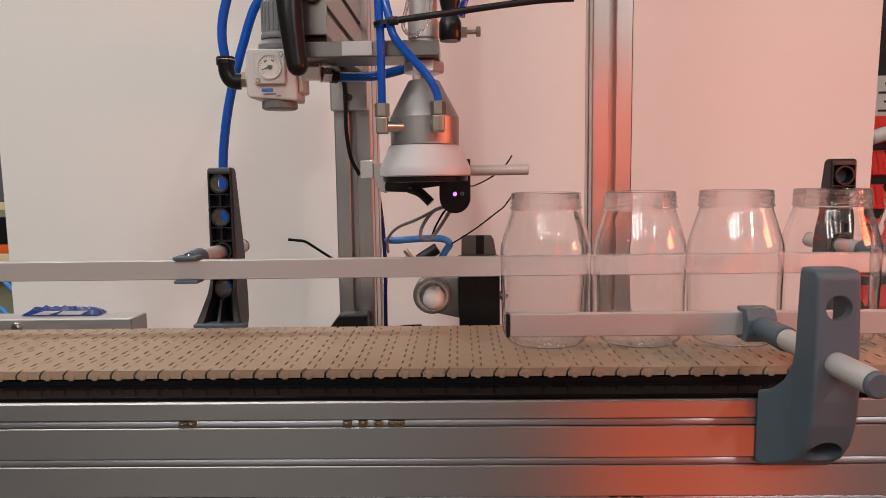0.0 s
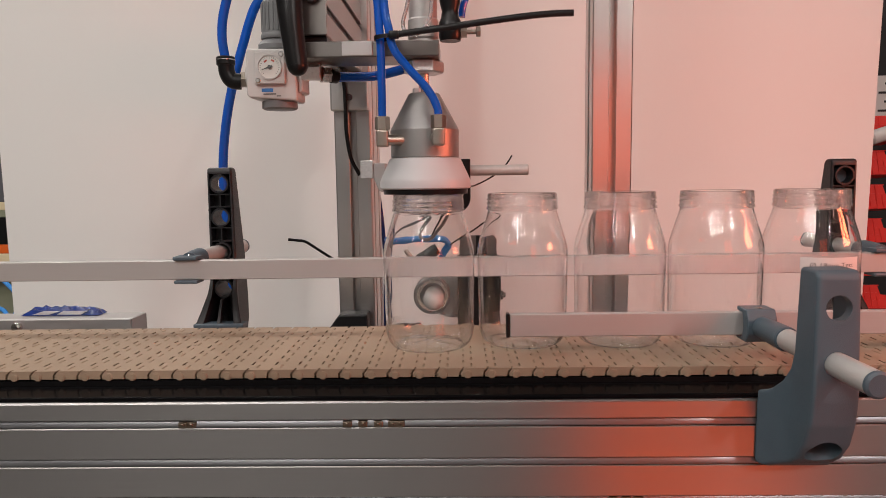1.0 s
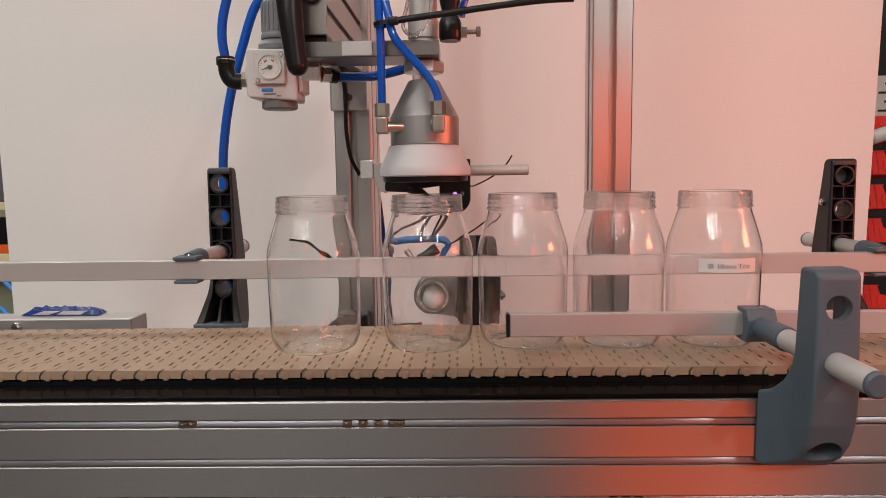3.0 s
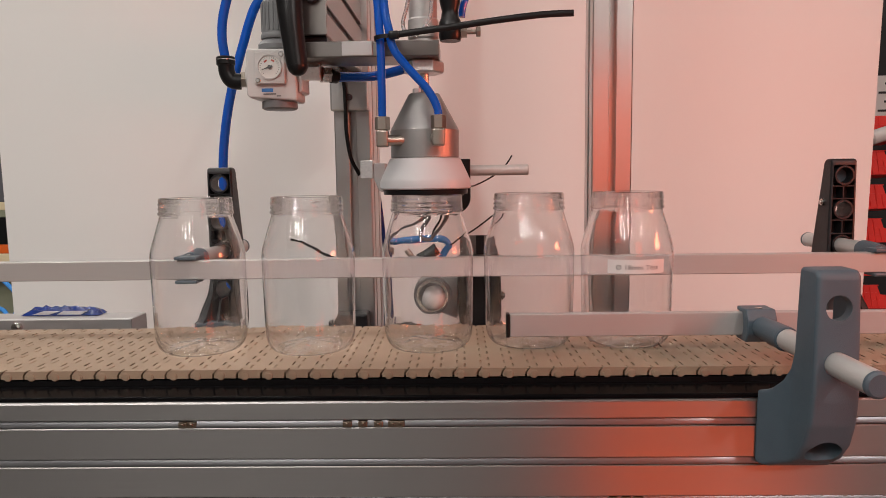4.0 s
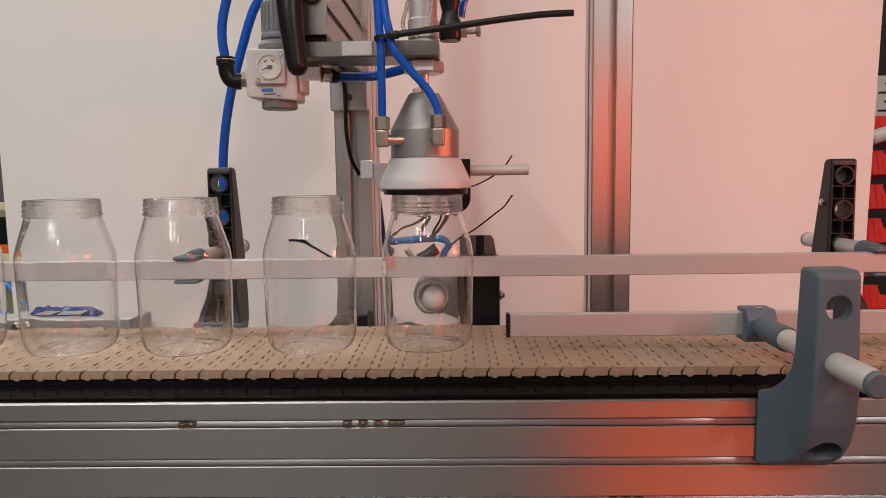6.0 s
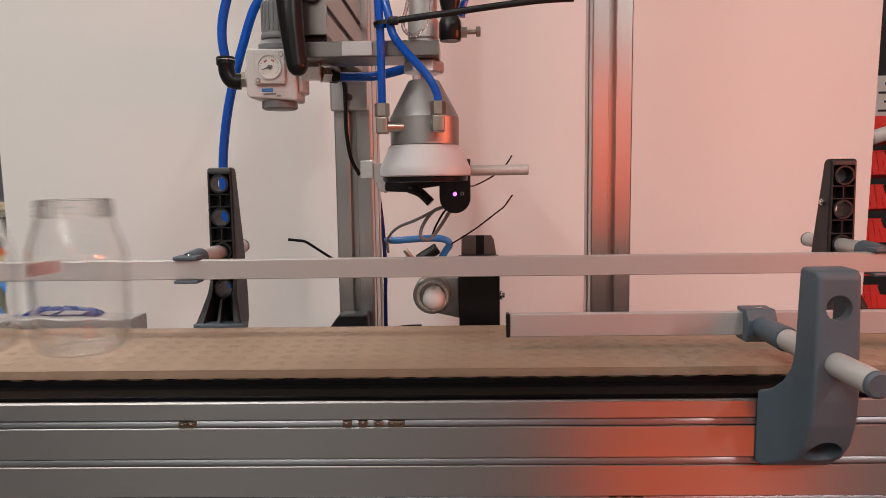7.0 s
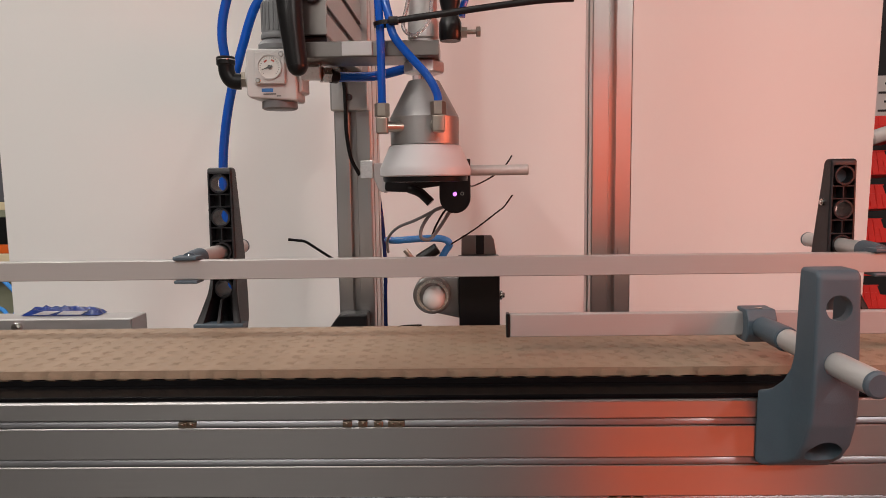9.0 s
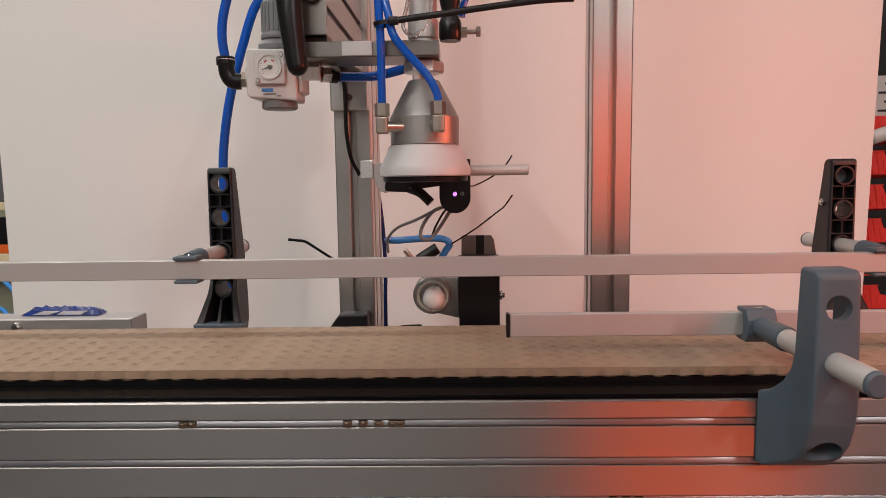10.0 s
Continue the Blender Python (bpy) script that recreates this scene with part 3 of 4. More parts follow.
    rod((0.0375, 0.80, 0.3618), (0.0425, 0.80, 0.3618), 0.0060, 6, 0.0006, s)
    part("screw_stem", s, BRASS, f)
    part("hose", hose([(0.0215, 0.83, 0.385), (0.0235, 0.83, 0.397), (0.0285, 0.83, 0.413), (0.036, 0.83, 0.45)], 0.0042), BLUE, t, "blue pneumatic hose")


gantry()


# ---- filling head, which rises and sinks ----
def filling_head():
    t = thing("filling_head", "grey conical filling head with a milky white ring", "filling head", pose(-0.0235, 0.826, 0.1945))
    part("cone", lathe([(0.0, 0.1175), (0.017, 0.1175), (0.0185, 0.1165), (0.0395, 0.0770), (0.0405, 0.0745), (0.0405, 0.0430), (0, 0.0430)], 56), HEAD_ALU, t, "bead-blasted grey metal cone")
    part("white_ring", lathe([(0.0, 0.0428), (0.0385, 0.0428), (0.0420, 0.0415), (0.0525, 0.0185), (0.0538, 0.0150), (0.0538, 0.0075), (0.0525, 0.0062), (0.0, 0.0062)], 64), WHITE_POM, t, "milky white plastic ring")
    part("seal", lathe([(0.0, 0.0060), (0.0500, 0.0060), (0.0505, 0.0052), (0.0500, 0.0), (0.036, -0.0005), (0.034, 0.0035), (0, 0.0035)], 56), BLACK, t, "black rubber seal")
    part("piston_rod", rod((0, 0.004, 0.117), (0, 0.004, 0.150), 0.0062, 20), STEEL, t)
    part("top_screw", hexa((-0.008, -0.010, 0.1165), (-0.008, -0.010, 0.1225), 0.0048), WHITE_POM, t)

    def elbow(x, y, side):
        e = part("elbow_fitting", hexa((x, y, 0.0735), (x, y, 0.0885), 0.0086), BRASS, t, "nickel-plated elbow fitting")
        part("elbow_block", box(x - 0.0068, x + 0.0068, y - 0.0068, y + 0.0068, 0.0545, 0.0737, 0.002, 2), BRASS, e)
        if side:
            part("stem", rod((x, y, 0.0625), (x + 0.023, y + 0.008, 0.0625), 0.0062, 20, 0.0006), BRASS, e)
        else:
            part("stem", rod((x, y, 0.0625), (x - 0.004, y + 0.020, 0.0640), 0.0078, 20, 0.0006), BRASS, e)
    elbow(-0.0462, -0.036, True)
    elbow(0.0178, -0.0510, False)
    part("hose", hose([(-0.0462, -0.036, 0.083), (-0.0452, -0.044, 0.125), (-0.0448, -0.050, 0.165), (-0.0468, -0.050, 0.205), (-0.050, -0.045, 0.26)], 0.0046, 16), BLUE, t, "blue pneumatic hose")
    part("hose", hose([(0.0178, -0.051, 0.083), (0.0165, -0.051, 0.097), (0.0060, -0.052, 0.1165), (-0.0150, -0.053, 0.1400), (-0.0300, -0.053, 0.1600), (-0.0352, -0.053, 0.182), (-0.0395, -0.050, 0.205), (-0.044, -0.044, 0.26)], 0.0046, 16), BLUE, t, "blue pneumatic hose")
    tie = part("cable_tie", hose([(-0.0250, -0.0610, 0.1740), (-0.0020, -0.061, 0.1768), (0.0280, -0.061, 0.1803), (0.0640, -0.061, 0.1848), (0.1000, -0.061, 0.1890), (0.1350, -0.061, 0.1922), (0.1650, -0.061, 0.1930)], 0.002, 8, 8, flat=(0.0036, 0.0011)), BLACK, t, "black plastic cable tie with a long tail")
    part("tie_head", box(-0.0345, -0.0235, -0.0640, -0.0560, 0.1695, 0.1780, 0.0015), BLACK, tie)
    part("tie_loop", lathe([(0.0098, -0.0022), (0.0112, -0.0022), (0.0112, 0.0022), (0.0098, 0.0022)], 24, Matrix.Translation((-0.0405, -0.0525, 0.1722)) @ pose(0, 0, 0, 0, -6, 0), close=True), BLACK, tie)
    return t


head = filling_head()


# ---- pressure regulator ----
def bar_text(t, x, y, z, w, h, material, name="print_bar"):
    part(name, box(x - w / 2, x + w / 2, y - 0.0004, y + 0.0002, z - h / 2, z + h / 2), material, t)


def regulator():
    t = thing("pressure_regulator", "white pressure regulator with round gauge and grey knob", "pressure regulator")
    y0, y1 = 0.838, 0.884
    part("body", prism([(-0.2345, 0.2975), (-0.2375, 0.3010), (-0.2365, 0.3550), (-0.1800, 0.3542), (-0.1770, 0.3510), (-0.1765, 0.2960), (-0.1785, 0.2930), (-0.1820, 0.2935)], y0, y1, "y", 0.0022, 3), WHITE, t)
    part("side_plate", prism([(-0.1765, 0.3030), (-0.1710, 0.3050), (-0.1710, 0.3420), (-0.1765, 0.3420)], 0.846, 0.884, "y", 0.001), WHITE, t)
    part("side_ring", rod((-0.2415, 0.864, 0.3250), (-0.2365, 0.864, 0.3250), 0.0165, 32, 0.001), WHITE, t)
    k = part("knob", lathe([(0, 0.3690), (0.0188, 0.3690), (0.0195, 0.3710), (0.0192, 0.3740), (0.0180, 0.3760), (0.0170, 0.4130), (0.0155, 0.4150), (0, 0.4150)], 40, pose(-0.2045, 0.864, 0)), GREY_KNOB, t, "ribbed grey plastic knob")
    for i in range(20):
        a = 2 * math.pi * i / 20
        part("knob_rib", box(-0.0012, 0.0012, -0.0185, -0.0165, 0.378, 0.411, 0.0005, 1), GREY_KNOB, k, m=pose(-0.2045, 0.864, 0, 0, 0, math.degrees(a)))
    part("collar", lathe([(0, 0.3552), (0.0225, 0.3552), (0.0235, 0.3562), (0.0235, 0.3618), (0.0215, 0.3645), (0.0175, 0.3685), (0, 0.3685)], 12, pose(-0.2045, 0.864, 0)), GREY_KNOB, t)
    part("bottom_cap", lathe([(0, 0.2845), (0.0190, 0.2845), (0.0215, 0.2860), (0.0215, 0.2940), (0, 0.2940)], 28, pose(-0.2035, 0.862, 0)), GREY_KNOB, t)
    g = part("gauge", prism([(-0.2255, 0.3130), (-0.1895, 0.3125), (-0.1885, 0.3495), (-0.2245, 0.3500)], y0 - 0.0055, y0 + 0.002, "y", 0.0008), WHITE, t)
    gx, gz, gy = -0.2068, 0.3322, y0 - 0.0055
    turn = pose(gx, gy, gz, 90)
    part("dial", lathe([(0, 0.0006), (0.0135, 0.0006), (0.0135, -0.001), (0, -0.001)], 36, turn), DIAL, g, "pale gauge dial")
    part("bezel", lathe([(0.0135, -0.001), (0.0148, -0.001), (0.0148, 0.0018), (0.0135, 0.0018)], 40, turn, close=True), WHITE, g)
    for i in range(21):
        a = radians(225 - 270 * i / 20)
        r1 = 0.0098 if i % 5 == 0 else 0.0106
        part("tick", box(r1, 0.0120, -0.0002, 0.0002, 0.0006, 0.0009), INK, g, m=turn @ Matrix.Rotation(a, 4, "Z"))
    for a, w in ((125, 0.0040), (60, 0.0040)):
        part("red_arc", box(0.0072, 0.0092, -w / 2, w / 2, 0.0006, 0.0009), RED_INK, g, m=turn @ Matrix.Rotation(radians(a), 4, "Z"))
    part("needle", prism([(-0.0035, -0.0010), (0.0100, -0.0002), (0.0100, 0.0002), (-0.0035, 0.0010)], 0.0010, 0.0016, "z"), INK, g, m=turn @ Matrix.Rotation(radians(200), 4, "Z"))
    part("needle_hub", rod((0, 0, 0.0006), (0, 0, 0.0022), 0.0022, 16), INK, g, m=turn)
    for dx, dz in ((-0.0145, -0.0155), (0.0140, 0.0145)):
        part("gauge_screw", rod((gx + dx, gy - 0.0012, gz + dz), (gx + dx, gy + 0.001, gz + dz), 0.0030, 16, 0.0006), STEEL, g)
    bar_text(t, -0.2120, y0, 0.3058, 0.0140, 0.0042, INK_BLUE, "logo_bar")
    bar_text(t, -0.2095, y0, 0.3012, 0.0150, 0.0014, INK)
    bar_text(t, -0.1985, y0, 0.2988, 0.0050, 0.0012, INK)
    # outlet and inlet fittings
    part("outlet_nut", hexa((-0.1710, 0.846, 0.3310), (-0.1475, 0.846, 0.3310), 0.0150), ROUGH_ALU, t, "bright hexagon nut")
    part("outlet_fitting", hexa((-0.1490, 0.850, 0.3245), (-0.1395, 0.856, 0.3245), 0.0098), STEEL, t)
    part("outlet_collar", rod((-0.1400, 0.856, 0.3245), (-0.1325, 0.864, 0.3245), 0.0090, 20, 0.001), BLACK, t)
    part("inlet_nut", hexa((-0.2500, 0.860, 0.3215), (-0.2400, 0.862, 0.3215), 0.0098), BRASS, t)
    e = part("elbow_fitting", hose([(-0.2490, 0.858, 0.3190), (-0.2600, 0.856, 0.3205), (-0.2650, 0.855, 0.3290), (-0.2660, 0.854, 0.3400)], 0.0098, 20), BLACK, t, "black push-in elbow")
    part("elbow_collar", rod((-0.2660, 0.854, 0.338), (-0.2662, 0.854, 0.3485), 0.0112, 24, 0.001), BLACK, e)
    part("release_ring", rod((-0.2662, 0.854, 0.3440), (-0.2662, 0.854, 0.3452), 0.0114, 24), STEEL, e)
    part("hose", hose([(-0.2662, 0.854, 0.346), (-0.2685, 0.852, 0.3700), (-0.2650, 0.85, 0.3970), (-0.2540, 0.85, 0.4300), (-0.235, 0.86, 0.47)], 0.0056, 16), BLUE, t, "blue pneumatic hose")
    part("hose", hose([(-0.1330, 0.867, 0.3240), (-0.118, 0.885, 0.3265), (-0.0950, 0.91, 0.3300), (-0.0760, 0.915, 0.3340), (-0.050, 0.89, 0.3365), (-0.020, 0.872, 0.345)], 0.0062, 16), BLUE, t, "blue pneumatic hose")


regulator()

h2 = new("air_hose", mesh_of("air_hose", hose([(-0.225, 1.1, 0.60), (-0.2795, 1.1, 0.4932), (-0.3003, 1.1, 0.4596), (-0.3186, 1.1, 0.4085), (-0.3374, 1.1, 0.3481), (-0.3511, 1.1, 0.2868), (-0.3590, 1.1, 0.2194), (-0.3585, 1.1, 0.139), (-0.3560, 1.1, 0.0287), (-0.360, 1.1, -0.20), (-0.36, 1.1, FLOOR)], 0.0072, 16), BLUE))
tagged(h2, "blue pneumatic hose running down behind the rail bracket", "hose")
h3 = new("air_hose", mesh_of("air_hose", hose([(-0.140, 1.23, 0.24), (-0.128, 1.23, 0.18), (-0.1195, 1.23, 0.10), (-0.1175, 1.23, 0.02), (-0.119, 1.23, -0.10), (-0.121, 1.23, FLOOR)], 0.0036, 14), NAVY))
tagged(h3, "dark blue pneumatic hose beside the aluminium post", "hose")


# ---- sensor on its cross rod ----
def sensor():
    t = thing("sensor_arm", "black sensor on a round metal cross rod", "sensor")
    part("cross_rod", rod((-0.0932, 0.915, 0.2072), (0.1080, 0.915, 0.2072), 0.0070, 24, 0.0008), ROD, t, "round grey metal rod")
    part("clamp_block", box(-0.1115, -0.0945, 0.898, 0.930, 0.1985, 0.2220, 0.0012), ROUGH_ALU, t, "rough bright clamp block")
    part("clamp_plate", prism([(-0.0945, 0.1985), (-0.0945, 0.2180), (-0.0790, 0.2180), (-0.0790, 0.1790), (-0.0885, 0.1830)], 0.900, 0.930, "y", 0.001), RAIL, t)
    n = 14
    arc = [(0.0112 + 0.0202 * math.sin(a), 0.1722 - 0.0202 * math.cos(a)) for a in (math.pi / 2 - math.pi * k / n for k in range(n + 1))]
    part("sensor_body", prism([(-0.0090, 0.222), (0.0314, 0.222)] + arc, 0.893, 0.907, "y", 0.0015, 3), BLACK, t, "black rounded sensor body")
    part("led", lathe([(0, 0.0022), (0.0016, 0.0018), (0.0027, 0), (0, 0)], 16, pose(0.0110, 0.893, 0.1770, 90)), VIOLET_GLOW, t, "glowing violet light")
    part("lens", lathe([(0.0016, 0.0006), (0.0024, 0.0006), (0.0024, 0), (0, 0)], 16, pose(0.0205, 0.893, 0.1775, 90)), STEEL, t)
    part("lever_hub", prism([(-0.0800, 0.1850), (-0.0780, 0.2000), (0.0, 0.2000), (0.0, 0.1885), (-0.0300, 0.1850), (-0.0500, 0.1800), (-0.078, 0.1815)], 0.894, 0.912, "y", 0.002, 2), BLACK, t, "black clamping lever hub")
    part("lever", hose([(-0.0480, 0.897, 0.1850), (-0.0350, 0.893, 0.1800), (-0.0260, 0.890, 0.1725), (-0.0200, 0.889, 0.1665)], 0.0062, 14), BLACK, t, "black clamping lever")
    for pts, r, m in (([(0.000, 0.902, 0.1620), (-0.0145, 0.905, 0.1560), (-0.0431, 0.93, 0.1415), (-0.0701, 0.96, 0.1293), (-0.0880, 1.0, 0.110), (-0.098, 1.10, 0.08)], 0.0021, GREY_KNOB),
                      ([(0.000, 0.902, 0.1610), (-0.018, 0.915, 0.1540), (-0.0332, 0.93, 0.1337), (-0.0358, 0.93, 0.1184), (-0.0243, 0.93, 0.1155), (-0.0126, 0.93, 0.1280), (0.0045, 0.915, 0.1546), (0.006, 0.904, 0.162)], 0.0024, GREY_KNOB),
                      ([(0.002, 0.902, 0.1600), (-0.006, 0.912, 0.150), (-0.0160, 0.93, 0.132), (-0.0215, 0.94, 0.118)], 0.0014, BLACK)):
        part("cable", hose(pts, r, 10), m, t, "thin sensor cable")


sensor()


# ---- jar stop cylinder behind the belt ----
def stopper():
    t = thing("stop_cylinder", "black pneumatic stop cylinder with a white plunger", "stop cylinder")
    part("body", box(0.0150, 0.0725, 0.962, 1.000, -0.21, 0.0790, 0.0012), BLACK, t)
    part("cap", box(0.0145, 0.0732, 0.958, 1.004, 0.0790, 0.0850, 0.001), BLACK, t)
    b = prism([(0.0190, 0.0852), (0.0195, 0.1125), (0.0215, 0.1140), (0.0625, 0.1140), (0.0665, 0.1080), (0.0700, 0.0852)], 1.000, 1.004, "y", 0.0008)
    br = part("bracket_plate", b, MILLED, t, "bright metal bracket plate")
    part("slot_stripe", box(0.0405, 0.0520, 0.9988, 1.0002, 0.0865, 0.1138), BLACK, br)
    d = part("housing", rod((-0.0235, 0.965, 0.0320), (-0.0235, 0.992, 0.0320), 0.0270, 40, 0.002), HEAD_ALU, t, "round grey metal housing")
    part("web", prism([(-0.030, 0.0055), (0.0150, -0.0045), (0.0150, 0.056), (-0.020, 0.0580)], 0.982, 0.996, "y", 0.002), HEAD_ALU, d)
    part("ring", lathe([(0.0185, 0), (0.0225, 0), (0.0225, 0.006), (0.0185, 0.006)], 36, pose(-0.0225, 0.966, 0.0325, 90), close=True), STEEL, d)
    part("plunger", lathe([(0, 0.044), (0.006, 0.0432), (0.0105, 0.0405), (0.0140, 0.0350), (0.0154, 0.0280), (0.0154, 0), (0, 0)], 36, pose(-0.0200, 0.966, 0.0310, 90)), WHITE, d, "white plastic plunger")
    s = rod((0.0725, 0.975, 0.0300), (0.0800, 0.975, 0.0300), 0.0040, 14, 0.0004)
    rod((0.0735, 0.975, 0.0300), (0.0765, 0.975, 0.0300), 0.0072, 6, 0.0006, s)
    part("side_bolt", s, STEEL, t)
    part("hose", hose([(-0.095, 1.06, 0.1035), (-0.0768, 1.0, 0.1077), (-0.0438, 0.99, 0.1106), (-0.0100, 0.99, 0.1105), (0.0020, 0.992, 0.1030), (-0.004, 0.995, 0.092), (-0.012, 0.995, 0.078)], 0.0050, 14), BLUE_CLEAR, t, "light blue pneumatic hose")
    f = part("push_fitting", rod((-0.0430, 0.985, 0.0800), (-0.0150, 0.985, 0.0975), 0.0085, 20, 0.001), BLACK, t, "black push-in fitting")
    part("brass_nipple", rod((-0.0620, 0.985, 0.0955), (-0.0520, 0.985, 0.083), 0.0038, 12, 0.0004), BRASS, t)


stopper()


# ---- cable ties ----
def tie(points, r, label):
    ob = new("cable_tie", mesh_of("cable_tie", hose(points, r, 8, 6, flat=(r, r * 0.5)), BLACK))
    tagged(ob, label, "cable tie", group="cable ties")


tie([(0.0015, 0.988, 0.1010), (0.0387, 0.99, 0.1236), (0.0716, 0.995, 0.1478), (0.0815, 1.0, 0.155), (0.0938, 1.0, 0.172)], 0.0011, "thin black cable tie round the blue hose")
tie([(0.0290, 0.910, 0.1935), (0.0352, 0.95, 0.1860), (0.0654, 1.0, 0.1990), (0.0842, 1.0, 0.2151), (0.0932, 1.0, 0.2286)], 0.0011, "thin black cable tie behind the cross rod")
tie([(-0.284, 1.2, 0.0932), (-0.2680, 1.2, 0.0912), (-0.2542, 1.2, 0.0889), (-0.2347, 1.2, 0.0767), (-0.2113, 1.2, 0.0614), (-0.1700, 1.19, 0.040)], 0.0024, "black cable tie standing out from the post")
tie([(-0.1575, 1.062, 0.3497), (-0.1545, 1.062, 0.3285), (-0.1544, 1.064, 0.273), (-0.1487, 1.066, 0.2298), (-0.1362, 1.07, 0.2036)], 0.0030, "black cable tie hanging before the post")
tie([(-0.088, 0.965, -0.0180), (-0.0790, 0.968, -0.0160), (-0.0628, 0.972, -0.0135), (-0.0394, 0.974, -0.0135)], 0.0020, "black cable tie lying behind the belt")


# ---- side bench with a packet on it ----
def side_bench():
    t = thing("side_profile_bench", "aluminium profile bar beside the conveyor", "profile bar")
    sec = slotted(0.052, 0.04, [], [])
    part("profile", prism([(1.05 + u, -0.0545 + v) for u, v in sec], -1.05, -0.4995, "x", 0.0008), RAIL, t)
    part("end_cap", box(-0.4995, -0.4975, 1.0505, 1.1015, -0.054, -0.0150, 0.0006), RAIL, t)
    for x in (-1.0, -0.56):
        part("leg", box(x - 0.018, x + 0.018, 1.053, 1.087, FLOOR, -0.0545, 0.001), ALU_V, t)
    s = rod((-0.6790, 1.044, -0.0265), (-0.6790, 1.052, -0.0265), 0.0078, 20, 0.001)
    hexa((-0.6790, 1.0425, -0.0265), (-0.6790, 1.046, -0.0265), 0.0045, s)
    part("screw", s, STEEL, t)
    p = thing("film_packet", "crumpled blue and white film packet on the profile bar", "packet", pose(-0.6245, 1.087, -0.0142))
    rnd = random.Random(4)
    b = bmesh.new()
    nx, ny = 26, 8
    rows = []
    for top in (1, 0):
        for i in range(nx + 1):
            row = []
            for j in range(ny + 1):
                u, v = i / nx * 2 - 1, j / ny * 2 - 1
                h = (1 - abs(u) ** 4) ** 0.5 * (1 - abs(v) ** 3) ** 0.5
                z = 0.0007 + (0.0125 * h * (0.85 + 0.65 * noise.noise((u * 7, v * 3, 3))) if top else 0.0)
                row.append(b.verts.new((u * 0.063, v * 0.014, max(z, 0.0))))
            rows.append(row)
    for base in (0, nx + 1):
        for i in range(nx):
            for j in range(ny):
                b.faces.new((rows[base + i][j], rows[base + i + 1][j], rows[base + i + 1][j + 1], rows[base + i][j + 1]))
    bmesh.ops.remove_doubles(b, verts=b.verts, dist=0.0004)
    part("wrapper", b, FOIL_BLUE, p, "blue printed plastic film")
    for x0, x1, sl, m in ((-0.046, -0.018, 0.020, FOIL_WHITE), (-0.006, 0.034, 0.012, FOIL_WHITE)):
        zt = 0.0082
        part("print_patch", prism([(x0, 0.002), (x1, 0.002), (x1 + sl, zt), (x0 + sl, zt)], -0.0142, -0.0125, "y", 0.0006), m, p)


side_bench()


# ---- shelves seen past the board's edges ----
def storage_bin(m):
    t = thing("storage_bin", "red plastic open-fronted storage bin on a dark rack", "storage bin", m, group="red storage bins")
    # open front towards -y, local origin under the rear edge of one side
    side = [(-0.100, 0.0), (0.0, 0.0), (0.0, 0.0765), (-0.056, 0.0765), (-0.066, 0.046), (-0.100, 0.040)]
    part("base", box(0.0, 0.10, -0.100, 0.0, 0.0, 0.003), BIN_RED, t)
    for x, o in ((0.0, -1), (0.097, 1)):
        s = part("side_wall", prism(side, x, x + 0.003, "x"), BIN_RED, t)
        x0, x1 = (x - 0.0025, x) if o < 0 else (x + 0.003, x + 0.0055)
        for zz in (0.001, 0.025, 0.049, 0.0735):
            part("rib", box(x0, x1, -0.100 if zz < 0.035 else -0.060, 0.0, zz, zz + 0.003), BIN_RED, s)
        for yy in (-0.003, -0.022, -0.042, -0.062):
            part("rib", prism([(yy, 0.002), (yy + 0.003, 0.002), (yy + 0.011, 0.075 if yy > -0.06 else 0.044), (yy + 0.008, 0.075 if yy > -0.06 else 0.044)] if yy < -0.01 else
                              [(yy, 0.002), (yy + 0.003, 0.002), (yy + 0.003, 0.075), (yy, 0.075)], x0, x1, "x"), BIN_RED, s)
    part("front_wall", box(0.003, 0.097, -0.100, -0.097, 0.0, 0.040), BIN_RED, t)
    part("back_wall", box(0.003, 0.097, -0.003, 0.0, 0.0, 0.0765), BIN_RED, t)
    part("front_lip", box(-0.003, 0.103, -0.106, -0.100, 0.034, 0.042, 0.001), BIN_RED, t)
    return t


